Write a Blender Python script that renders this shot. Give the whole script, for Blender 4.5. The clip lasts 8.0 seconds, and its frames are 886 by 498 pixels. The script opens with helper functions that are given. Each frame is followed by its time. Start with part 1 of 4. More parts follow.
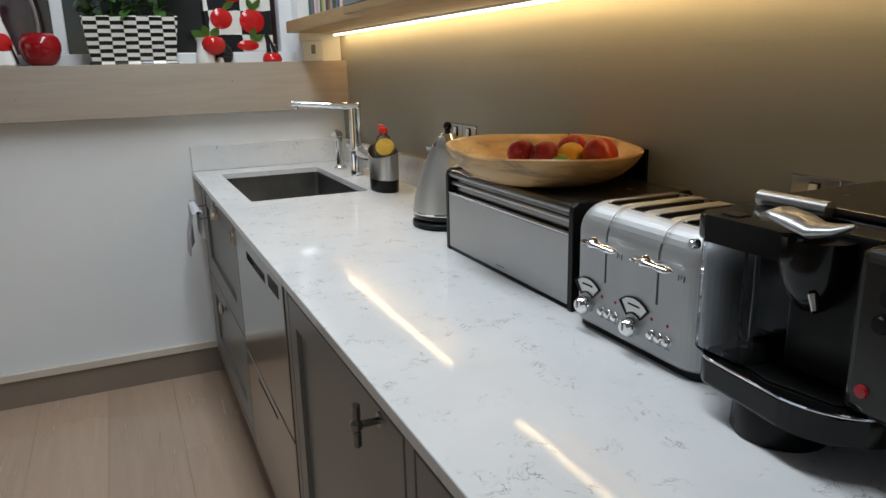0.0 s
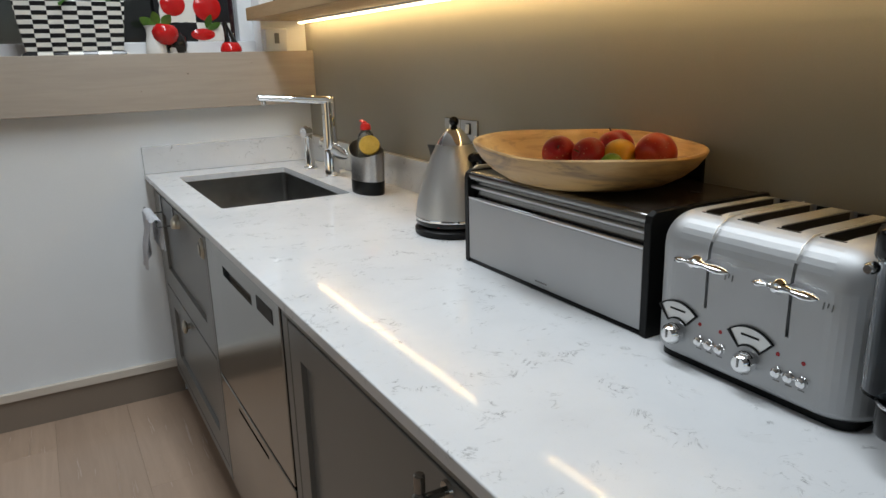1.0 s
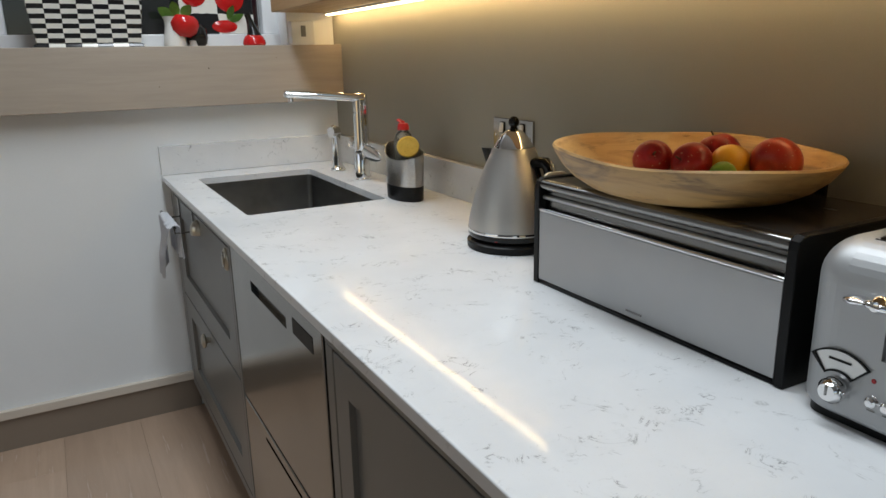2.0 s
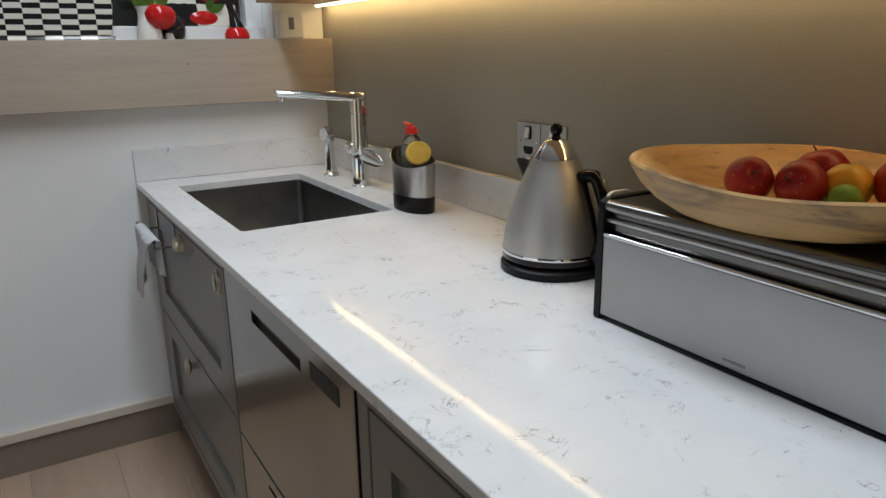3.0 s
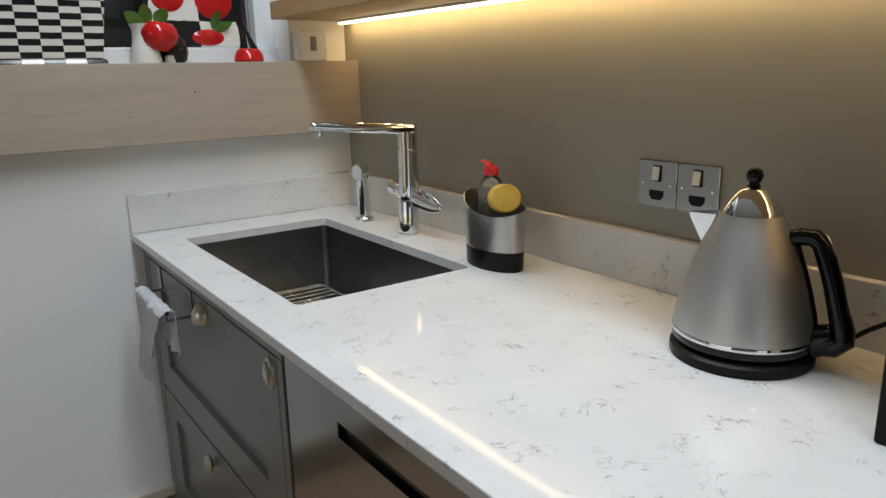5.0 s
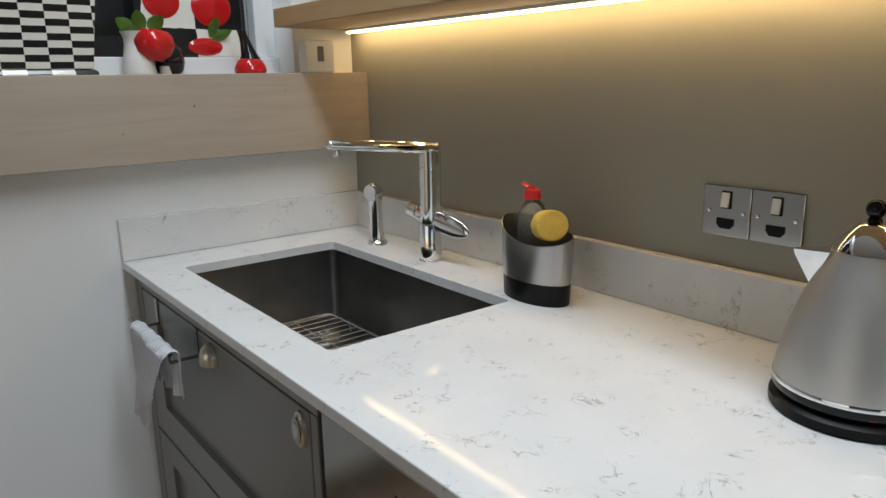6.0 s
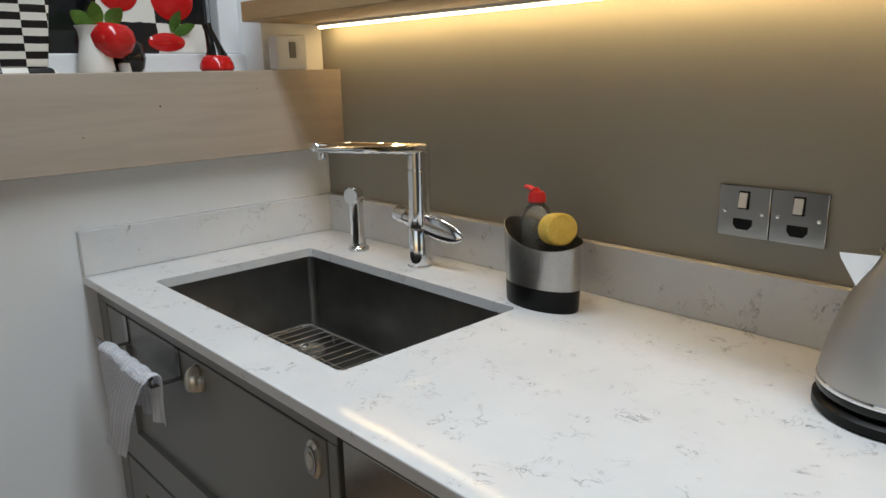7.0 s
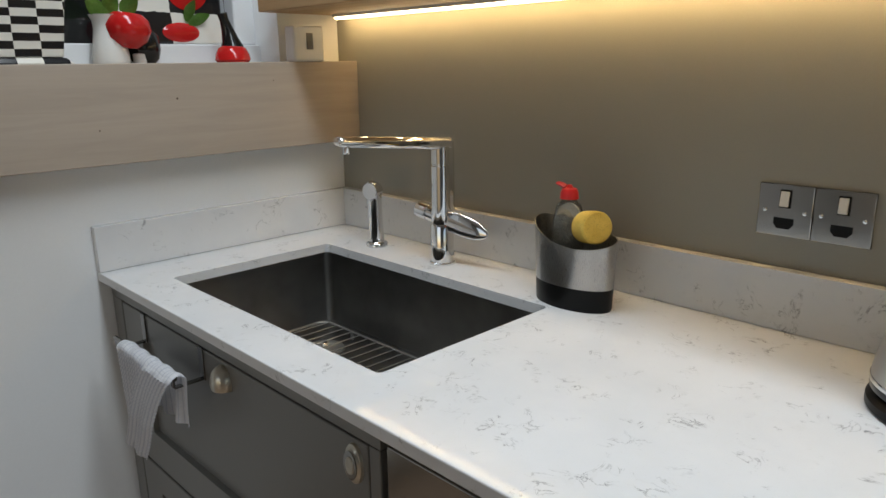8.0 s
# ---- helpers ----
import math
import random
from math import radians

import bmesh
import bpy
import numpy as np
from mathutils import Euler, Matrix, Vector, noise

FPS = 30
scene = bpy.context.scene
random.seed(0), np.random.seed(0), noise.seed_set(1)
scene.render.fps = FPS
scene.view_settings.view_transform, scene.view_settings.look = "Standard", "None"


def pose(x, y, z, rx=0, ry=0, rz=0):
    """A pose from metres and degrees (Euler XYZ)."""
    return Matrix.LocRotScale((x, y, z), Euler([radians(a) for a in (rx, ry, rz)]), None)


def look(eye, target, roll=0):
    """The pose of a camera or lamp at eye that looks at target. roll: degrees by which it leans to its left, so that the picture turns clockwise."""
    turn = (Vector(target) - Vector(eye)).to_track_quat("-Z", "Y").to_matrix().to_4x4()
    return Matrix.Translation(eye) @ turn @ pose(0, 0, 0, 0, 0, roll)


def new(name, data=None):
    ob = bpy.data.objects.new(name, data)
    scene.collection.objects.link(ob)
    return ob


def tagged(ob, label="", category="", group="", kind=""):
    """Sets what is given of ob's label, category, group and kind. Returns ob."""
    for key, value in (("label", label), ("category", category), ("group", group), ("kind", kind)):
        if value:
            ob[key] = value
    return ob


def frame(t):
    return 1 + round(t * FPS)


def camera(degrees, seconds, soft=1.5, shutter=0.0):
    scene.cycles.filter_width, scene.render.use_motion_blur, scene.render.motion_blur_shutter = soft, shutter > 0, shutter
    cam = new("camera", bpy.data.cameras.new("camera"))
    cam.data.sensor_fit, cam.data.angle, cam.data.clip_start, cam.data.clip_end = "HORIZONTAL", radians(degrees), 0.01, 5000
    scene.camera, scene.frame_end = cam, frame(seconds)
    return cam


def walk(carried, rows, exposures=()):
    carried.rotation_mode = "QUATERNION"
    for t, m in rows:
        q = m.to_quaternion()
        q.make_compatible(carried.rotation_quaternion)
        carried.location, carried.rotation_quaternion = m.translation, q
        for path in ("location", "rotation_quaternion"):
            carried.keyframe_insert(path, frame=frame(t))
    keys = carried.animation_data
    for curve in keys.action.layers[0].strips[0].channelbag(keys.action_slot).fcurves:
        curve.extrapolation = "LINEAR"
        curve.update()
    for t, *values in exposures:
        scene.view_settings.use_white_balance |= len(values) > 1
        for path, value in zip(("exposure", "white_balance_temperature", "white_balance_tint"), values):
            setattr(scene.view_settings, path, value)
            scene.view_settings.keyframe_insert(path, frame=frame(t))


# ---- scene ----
cam = camera(64.2, 8.0)
PATH = [
    (0, (0.197, -0.025, 1.301), (0.995, 1.738, 0.795), -1.3),
    (0.5, (0.165, 0.096, 1.307), (1.035, 1.812, 0.76), -1.4),
    (1, (0.144, 0.226, 1.291), (1.087, 1.91, 0.765), -1.5),
    (1.5, (0.15, 0.333, 1.282), (1.065, 2.031, 0.754), -1.3),
    (2.8, (0.14, 0.607, 1.278), (1.111, 2.271, 0.74), -0.7),
    (3, (0.137, 0.656, 1.29), (1.137, 2.299, 0.742), -0.9),
    (3.5, (0.102, 0.775, 1.294), (1.184, 2.377, 0.779), -1.0),
    (4, (0.069, 0.887, 1.296), (1.231, 2.439, 0.805), -1.0),
    (4.5, (0.071, 0.971, 1.287), (1.224, 2.533, 0.808), -0.8),
    (5, (0.08, 1.1, 1.294), (1.201, 2.682, 0.803), -1.3),
    (5.2, (0.09, 1.152, 1.292), (1.207, 2.74, 0.811), -1.3),
    (6.5, (0.034, 1.356, 1.313), (1.304, 2.828, 0.843), -1.0),
    (7, (0.015, 1.424, 1.313), (1.343, 2.839, 0.828), -1.2),
    (7.5, (-0.008, 1.469, 1.319), (1.345, 2.853, 0.816), -0.8),
    (8, (-0.019, 1.495, 1.319), (1.326, 2.884, 0.81), -0.8),
]
walk(cam, [(t, look(eye, target, roll)) for t, eye, target, roll in PATH], [(0, 0.10), (1.5, 0.14), (3, -0.03), (5, 0.02), (6.5, -0.02), (8, -0.04)])

SKYLIGHT, TERRACE, SOUTH_FILL, LED_POWER, BEAD_POWER = 36.0, 0.6, 1.3, 50.0, 7.0

# world and lights
world = bpy.data.worlds.new("sky")
scene.world = world
world.use_nodes = True
wn = world.node_tree.nodes
sky = wn.new("ShaderNodeTexSky")
sky.sky_type, sky.sun_disc, sky.sun_elevation, sky.sun_rotation = "NISHITA", False, radians(38), radians(250)
wn["Background"].inputs[1].default_value = 0.08
world.node_tree.links.new(sky.outputs[0], wn["Background"].inputs[0])


def daylight(name, m, size, size_y, watts, colour):
    lamp = bpy.data.lights.new(name, "AREA")
    lamp.shape, lamp.size, lamp.size_y, lamp.energy, lamp.color = "RECTANGLE", size, size_y, watts, colour
    ob = new(name, lamp)
    ob.matrix_basis = m
    return ob


daylight("skylight_daylight", look((0.5, 1.575, 2.62), (0.5, 1.575, 0)), 0.26, 2.65, SKYLIGHT, (0.86, 0.94, 1.0))
daylight("terrace_daylight", look((-2.7, 1.6, 1.25), (0, 1.6, 1.25)), 2.4, 2.0, TERRACE, (0.86, 0.94, 1.0))
# added fill lamp behind the camera that brightens the end wall
daylight("south_fill_daylight", look((-1.1, -3.15, 1.25), (-1.1, 0, 1.25)), 2.6, 2.0, SOUTH_FILL, (0.86, 0.94, 1.0))


# mesh helpers
def box(x0, x1, y0, y1, z0, z1, bevel=0.0, seg=2):
    bm = bmesh.new()
    bmesh.ops.create_cube(bm, size=1.0, matrix=Matrix.LocRotScale(((x0 + x1) / 2, (y0 + y1) / 2, (z0 + z1) / 2), None, (x1 - x0, y1 - y0, z1 - z0)))
    if bevel:
        bmesh.ops.bevel(bm, geom=bm.edges[:], offset=bevel, segments=seg, affect="EDGES", profile=0.5)
    return bm


def join(*bms):
    out = bmesh.new()
    for b in bms:
        me = bpy.data.meshes.new("join")
        b.to_mesh(me)
        b.free()
        out.from_mesh(me)
        bpy.data.meshes.remove(me)
    return out


def moved(bm, m):
    bmesh.ops.transform(bm, matrix=m, verts=bm.verts[:])
    return bm


def lathe(profile, n=48):
    """Turns (radius, height) pairs round the z axis; a radius of 0 closes an end."""
    bm = bmesh.new()
    rings = []
    for r, z in profile:
        if r < 1e-6:
            rings.append([bm.verts.new((0, 0, z))])
        else:
            rings.append([bm.verts.new((r * math.cos(2 * math.pi * i / n), r * math.sin(2 * math.pi * i / n), z)) for i in range(n)])
    for a, b in zip(rings, rings[1:]):
        for i in range(n):
            j = (i + 1) % n
            if len(a) == 1 and len(b) == 1:
                continue
            if len(a) == 1:
                bm.faces.new((a[0], b[j], b[i]))
            elif len(b) == 1:
                bm.faces.new((a[i], a[j], b[0]))
            else:
                bm.faces.new((a[i], a[j], b[j], b[i]))
    return bm


def tube(points, r, n=12, flat=1.0):
    """A rod along points; r may be a list; flat squeezes it along its second axis."""
    bm = bmesh.new()
    pts = [Vector(p) for p in points]
    rs = r if isinstance(r, (list, tuple)) else [r] * len(pts)
    side = None
    rings = []
    for i, p in enumerate(pts):
        d = (pts[min(i + 1, len(pts) - 1)] - pts[max(i - 1, 0)]).normalized()
        if side is None:
            side = d.orthogonal().normalized() if abs(d.z) > 0.95 else d.cross(Vector((0, 0, 1))).normalized()
        side = (side - d * side.dot(d)).normalized()
        up = d.cross(side)
        rings.append([bm.verts.new(p + rs[i] * (math.cos(a) * side + flat * math.sin(a) * up)) for a in (2 * math.pi * k / n for k in range(n))])
    for a, b in zip(rings, rings[1:]):
        for k in range(n):
            bm.faces.new((a[k], a[(k + 1) % n], b[(k + 1) % n], b[k]))
    bm.faces.new(rings[0][::-1])
    bm.faces.new(rings[-1])
    return bm


def arc(c, r, a0, a1, n, plane="xz"):
    out = []
    for i in range(n + 1):
        a = radians(a0 + (a1 - a0) * i / n)
        u, v = r * math.cos(a), r * math.sin(a)
        out.append((c[0] + u, c[1], c[2] + v) if plane == "xz" else (c[0] + u, c[1] + v, c[2]) if plane == "xy" else (c[0], c[1] + u, c[2] + v))
    return out


def prism(outline, z0, z1, bevel=0.0, seg=2):
    """An upright prism over a closed outline of (x, y)."""
    bm = bmesh.new()
    lo = [bm.verts.new((x, y, z0)) for x, y in outline]
    hi = [bm.verts.new((x, y, z1)) for x, y in outline]
    n = len(outline)
    bm.faces.new(lo[::-1])
    bm.faces.new(hi)
    for i in range(n):
        bm.faces.new((lo[i], lo[(i + 1) % n], hi[(i + 1) % n], hi[i]))
    if bevel:
        rim = [e for e in bm.edges if abs(e.verts[0].co.z - e.verts[1].co.z) < 1e-6]
        bmesh.ops.bevel(bm, geom=rim, offset=bevel, segments=seg, affect="EDGES", profile=0.5)
    return bm


def rounded(x0, x1, y0, y1, r, n=6):
    out = []
    for cx, cy, a in ((x1 - r, y1 - r, 0), (x0 + r, y1 - r, 90), (x0 + r, y0 + r, 180), (x1 - r, y0 + r, 270)):
        out += [(cx + r * math.cos(radians(a + 90 * i / n)), cy + r * math.sin(radians(a + 90 * i / n))) for i in range(n + 1)]
    return out


def cut(a, b):
    """The bmesh a with the bmesh b taken out of it."""
    made = []
    for bm in (a, b):
        me = bpy.data.meshes.new("cut")
        bmesh.ops.recalc_face_normals(bm, faces=bm.faces[:])
        bm.to_mesh(me)
        bm.free()
        made.append(new("cut", me))
    mod = made[0].modifiers.new("cut", "BOOLEAN")
    mod.operation, mod.object, mod.solver = "DIFFERENCE", made[1], "EXACT"
    dg = bpy.context.evaluated_depsgraph_get()
    me = bpy.data.meshes.new_from_object(made[0].evaluated_get(dg))
    out = bmesh.new()
    out.from_mesh(me)
    bpy.data.meshes.remove(me)
    for ob in made:
        data = ob.data
        bpy.data.objects.remove(ob)
        bpy.data.meshes.remove(data)
    return out


def mesh_of(name, bm, material, angle=38):
    me = bpy.data.meshes.new(name)
    bmesh.ops.recalc_face_normals(bm, faces=bm.faces[:])
    bm.to_mesh(me)
    bm.free()
    me.shade_smooth()
    me.set_sharp_from_angle(angle=radians(angle))
    areas = sorted(f.area for f in me.polygons)
    limit = max(1e-4, 8 * areas[len(areas) // 2])
    for f in me.polygons:
        if f.area > limit:
            f.use_smooth = False
    me.materials.clear()
    me.materials.append(material)
    return me


def part(name, bm, material, parent, label="", angle=38):
    ob = new(name, mesh_of(name, bm, material, angle))
    ob.parent = parent
    return tagged(ob, label)


def thing(name, m, label, category, group="", kind=""):
    ob = new(name)
    ob.empty_display_size = 0.05
    ob.matrix_basis = m
    return tagged(ob, label, category, group, kind)


def single(name, bm, material, label, category, group="", kind="", m=None, angle=38):
    ob = new(name, mesh_of(name, bm, material, angle))
    if m is not None:
        ob.matrix_basis = m
    return tagged(ob, label, category, group, kind)


def structure(name, bm, material, label, category, angle=38):
    return single(name, bm, material, label, category, "", "structure", None, angle)


# materials
class Nodes:
    """A small wrapper round a material's node tree."""

    def __init__(self, name):
        self.mat = bpy.data.materials.new(name)
        self.mat.use_nodes = True
        self.tree = self.mat.node_tree
        self.bsdf = self.tree.nodes["Principled BSDF"]

    def add(self, kind, **values):
        n = self.tree.nodes.new(kind)
        for k, v in values.items():
            n.inputs[k].default_value = v
        return n

    def link(self, a, b):
        self.tree.links.new(a, b)

    def coords(self, scale=(1, 1, 1), offset=(0, 0, 0)):
        c = self.tree.nodes.new("ShaderNodeTexCoord")
        m = self.tree.nodes.new("ShaderNodeMapping")
        m.inputs["Scale"].default_value = scale
        m.inputs["Location"].default_value = offset
        self.link(c.outputs["Object"], m.inputs["Vector"])
        return m.outputs["Vector"]

    def noise(self, scale, detail=4, rough=0.55, stretch=(1, 1, 1), distortion=0.0, offset=(0, 0, 0)):
        n = self.add("ShaderNodeTexNoise", Scale=scale, Detail=detail, Roughness=rough, Distortion=distortion)
        self.link(self.coords(stretch, offset), n.inputs["Vector"])
        return n.outputs["Fac"]

    def ramp(self, fac, stops):
        r = self.tree.nodes.new("ShaderNodeValToRGB")
        els = r.color_ramp.elements
        while len(els) < len(stops):
            els.new(0.5)
        for e, (p, c) in zip(els, stops):
            e.position = p
            e.color = (*c, 1) if isinstance(c, (tuple, list)) else (c, c, c, 1)
        self.link(fac, r.inputs["Fac"])
        return r.outputs["Color"]

    def mix(self, fac, a, b, mode="MIX"):
        m = self.tree.nodes.new("ShaderNodeMix")
        m.data_type, m.blend_type = "RGBA", mode
        for sock, v in ((m.inputs["Factor"], fac), (m.inputs["A"], a), (m.inputs["B"], b)):
            if isinstance(v, (int, float)):
                sock.default_value = v
            elif isinstance(v, (tuple, list)):
                sock.default_value = (*v, 1) if len(v) == 3 else v
            else:
                self.link(v, sock)
        return m.outputs["Result"]

    def maths(self, op, a, b=0.0):
        m = self.tree.nodes.new("ShaderNodeMath")
        m.operation = op
        for sock, v in zip(m.inputs, (a, b)):
            if isinstance(v, (int, float)):
                sock.default_value = v
            else:
                self.link(v, sock)
        return m.outputs[0]

    def bump(self, height, strength, distance=0.001):
        b = self.add("ShaderNodeBump", Strength=strength, Distance=distance)
        self.link(height, b.inputs["Height"])
        self.link(b.outputs["Normal"], self.bsdf.inputs["Normal"])

    def put(self, name, v):
        if isinstance(v, (int, float)):
            self.bsdf.inputs[name].default_value = v
        elif isinstance(v, (tuple, list)):
            self.bsdf.inputs[name].default_value = (*v, 1)
        else:
            self.link(v, self.bsdf.inputs[name])


def scaled(c, k):
    return tuple(min(1.0, x * k) for x in c)


def plain(name, colour, rough=0.4, metal=0.0, vary=0.08, scale=9, grain=220, bump=0.15, rough_vary=0.08, spec=0.5, coat=0.0, stretch=(1, 1, 1)):
    """Paint, plastic or metal: a broad unevenness, a fine grain and a slight relief."""
    n = Nodes(name)
    broad = n.noise(scale, 3)
    fine = n.noise(grain, 3, 0.6, stretch)
    col = n.ramp(broad, ((0.3, scaled(colour, 1 - vary)), (0.7, scaled(colour, 1 + vary))))
    n.put("Base Color", n.mix(0.35, col, n.ramp(fine, ((0.3, scaled(colour, 1 - vary)), (0.7, scaled(colour, 1 + vary))))))
    r = n.maths("ADD", n.maths("MULTIPLY", n.maths("SUBTRACT", n.noise(scale * 2.3, 4, 0.6), 0.5), rough_vary * 2), rough)
    n.put("Roughness", r)
    n.put("Metallic", metal)
    n.put("Specular IOR Level", spec)
    n.put("Coat Weight", coat)
    if bump:
        n.bump(fine, bump, 0.0004)
    return n.mat


def wood(name, light, dark, along=(1, 1, 1), scale=6, rough=0.5, bump=0.25, knots=True, per_piece=0.0):
    """Timber with its grain drawn out along the axis whose stretch is small."""
    n = Nodes(name)
    grain = n.noise(scale * 6, 5, 0.65, along, 0.6)
    broad = n.noise(scale, 3, 0.5, along, 0.4)
    col = n.mix(n.ramp(broad, ((0.35, 0.0), (0.7, 1.0))), light, dark)
    col = n.mix(n.ramp(grain, ((0.35, 0.0), (0.75, 0.45))), col, scaled(dark, 0.75))
    if knots:
        k = n.noise(26, 1, 0.4, (1, 1, 1), 0.3, (4.1, 2.2, 7.7))
        col = n.mix(n.ramp(k, ((0.80, 0.0), (0.84, 0.6))), col, scaled(dark, 0.35))
    if per_piece:
        info = n.tree.nodes.new("ShaderNodeObjectInfo")
        col = n.mix(1.0, col, n.ramp(info.outputs["Random"], ((0.0, 1 - per_piece), (1.0, 1.0))), "MULTIPLY")
    n.put("Base Color", col)
    n.put("Roughness", n.ramp(grain, ((0.2, rough - 0.07), (0.8, rough + 0.1))))
    n.bump(grain, bump, 0.0006)
    return n.mat


def quartz():
    """White engineered stone with short broken grey veins and faint clouds."""
    n = Nodes("white_quartz")
    veil = n.ramp(n.noise(5.5, 4, 0.6), ((0.3, (0.65, 0.66, 0.67)), (0.7, (0.72, 0.725, 0.73))))
    lines = n.maths("ABSOLUTE", n.maths("SUBTRACT", n.noise(21, 5, 0.6, (1, 1, 1), 1.2), 0.5))
    thin = n.ramp(lines, ((0.0, 1.0), (0.018, 0.0)))
    where = n.ramp(n.noise(17, 3, 0.6, (1, 1, 1), 0.3, (3.3, 8.1, 1.7)), ((0.52, 0.0), (0.61, 1.0)))
    patch = n.ramp(n.noise(46, 3, 0.6, (1, 1, 1), 0.2, (9.3, 1.1, 4.7)), ((0.43, 0.0), (0.57, 1.0)))
    vein = n.maths("MULTIPLY", n.maths("MULTIPLY", thin, where), patch)
    smudge = n.maths("MULTIPLY", n.ramp(lines, ((0.0, 0.12), (0.07, 0.0))), where)
    col = n.mix(smudge, veil, (0.50, 0.50, 0.49))
    col = n.mix(n.maths("MULTIPLY", vein, 0.85), col, (0.19, 0.195, 0.20))
    specks = n.ramp(n.noise(420, 2, 0.5), ((0.66, 0.0), (0.72, 0.25)))
    col = n.mix(specks, col, (0.5, 0.5, 0.5))
    n.put("Base Color", col)
    n.put("Roughness", n.maths("ADD", n.maths("MULTIPLY", n.noise(60, 3), 0.03), 0.05))
    n.put("Specular IOR Level", 0.28)
    return n.mat


def brushed(name, colour, rough=0.28, along=(1, 1, 60), vary=0.07, scale=60):
    """Metal with fine brushing across the stretched axis."""
    n = Nodes(name)
    lines = n.noise(scale, 3, 0.6, along)
    broad = n.noise(7, 3)
    n.put("Base Color", n.mix(n.ramp(broad, ((0.3, 0.0), (0.7, 1.0))), scaled(colour, 1 - vary), scaled(colour, 1 + vary)))
    n.put("Metallic", 1.0)
    n.put("Roughness", n.maths("ADD", n.maths("MULTIPLY", n.maths("SUBTRACT", lines, 0.5), 0.1), rough))
    n.bump(lines, 0.03, 0.0002)
    return n.mat


def glass(name, colour=(1, 1, 1), rough=0.0, ior=1.45):
    n = Nodes(name)
    n.put("Base Color", colour)
    n.put("Roughness", rough)
    n.put("IOR", ior)
    n.put("Transmission Weight", 1.0)
    return n.mat


def checks(name, cell, dark, light, start=(0.5, 0.5, 0.02)):
    """Hand-painted check under a gloss glaze."""
    n = Nodes(name)
    c = n.add("ShaderNodeTexChecker", Scale=1.0, Color1=(*dark, 1), Color2=(*light, 1))
    wob = n.add("ShaderNodeTexNoise", Scale=30.0, Detail=2.0)
    base = n.coords(tuple(1 / k for k in cell), start)
    shift = n.tree.nodes.new("ShaderNodeVectorMath")
    shift.operation = "MULTIPLY_ADD"
    n.link(n.coords(), wob.inputs["Vector"])
    n.link(wob.outputs["Color"], shift.inputs[0])
    shift.inputs[1].default_value = (0.12, 0.0, 0.12)
    n.link(base, shift.inputs[2])
    n.link(shift.outputs[0], c.inputs["Vector"])
    n.put("Base Color", c.outputs["Color"])
    n.put("Roughness", 0.16)
    return n.mat


def glow(name, colour, strength):
    n = Nodes(name)
    n.put("Base Color", (0.8, 0.8, 0.8))
    n.put("Emission Color", colour)
    n.put("Emission Strength", strength)
    return n.mat


QUARTZ = quartz()
WALL_WHITE = plain("white_wall_paint", (0.85, 0.87, 0.88), 0.55, 0, 0.03, 2.5, 260, 0.25)
# for walls out of view; the grey is chosen to cut bounce light
WALL_FAR = plain("unseen_wall_dimming_grey", (0.34, 0.34, 0.33), 0.6, 0, 0.03, 2.5, 260, 0.2)
WALL_TAUPE = plain("taupe_wall_paint", (0.30, 0.29, 0.25), 0.55, 0, 0.04, 2.5, 300, 0.2)
CEILING = plain("ceiling_paint", (0.8, 0.8, 0.79), 0.7, 0, 0.03, 2, 200, 0.2)
OAK_PALE = wood("bleached_oak", (0.42, 0.355, 0.29), (0.39, 0.325, 0.26), (0.12, 1.6, 1.6), 5, 0.55, 0.15)
OAK_SHELF = wood("oiled_oak", (0.44, 0.295, 0.15), (0.36, 0.235, 0.11), (1.6, 0.12, 1.6), 5, 0.5, 0.25, False)
OAK_TRIM = wood("limed_oak_trim", (0.72, 0.65, 0.56), (0.64, 0.56, 0.47), (0.12, 1.6, 1.6), 6, 0.5, 0.2, False)
PLANK = wood("limed_floor_oak", (0.53, 0.38, 0.275), (0.48, 0.34, 0.245), (1.5, 0.1, 1.5), 4, 0.22, 0.03, False, 0.14)
SKIRT = plain("taupe_skirting_paint", (0.25, 0.20, 0.155), 0.4, 0, 0.05, 4, 200, 0.1)
CABINET = plain("grey_satin_cabinet_paint", (0.165, 0.163, 0.152), 0.33, 0, 0.04, 3, 240, 0.04, 0.02)
UPPER = plain("blue_grey_cabinet_paint", (0.26, 0.28, 0.29), 0.35, 0, 0.05, 3, 240, 0.12)
KNOT = plain("dark_knot", (0.10, 0.065, 0.04), 0.6)
# near-black for joints and openings; also paints the shade of the plinth recesses
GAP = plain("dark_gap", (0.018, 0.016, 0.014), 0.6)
STEEL = brushed("brushed_steel", (0.60, 0.60, 0.59), 0.36, (1, 60, 1), 0.03)
SOCKET_STEEL = brushed("socket_steel", (0.42, 0.405, 0.38), 0.16, (1, 1, 60), 0.05)
BIN_STEEL = brushed("bin_door_steel", (0.38, 0.38, 0.38), 0.34, (1, 60, 1), 0.03)
STEEL_V = brushed("upright_brushed_steel", (0.44, 0.43, 0.415), 0.28, (60, 60, 1))
STEEL_DARK = brushed("smoked_steel", (0.24, 0.235, 0.225), 0.2, (1, 60, 1))
SMOKED = brushed("smoked_column_steel", (0.05, 0.049, 0.047), 0.3, (60, 60, 1))
STEEL_APPLIANCE = brushed("appliance_steel", (0.32, 0.315, 0.295), 0.17, (60, 1, 1))
SINK_STEEL = brushed("sink_steel", (0.30, 0.295, 0.285), 0.32, (1, 1, 60), 0.22)
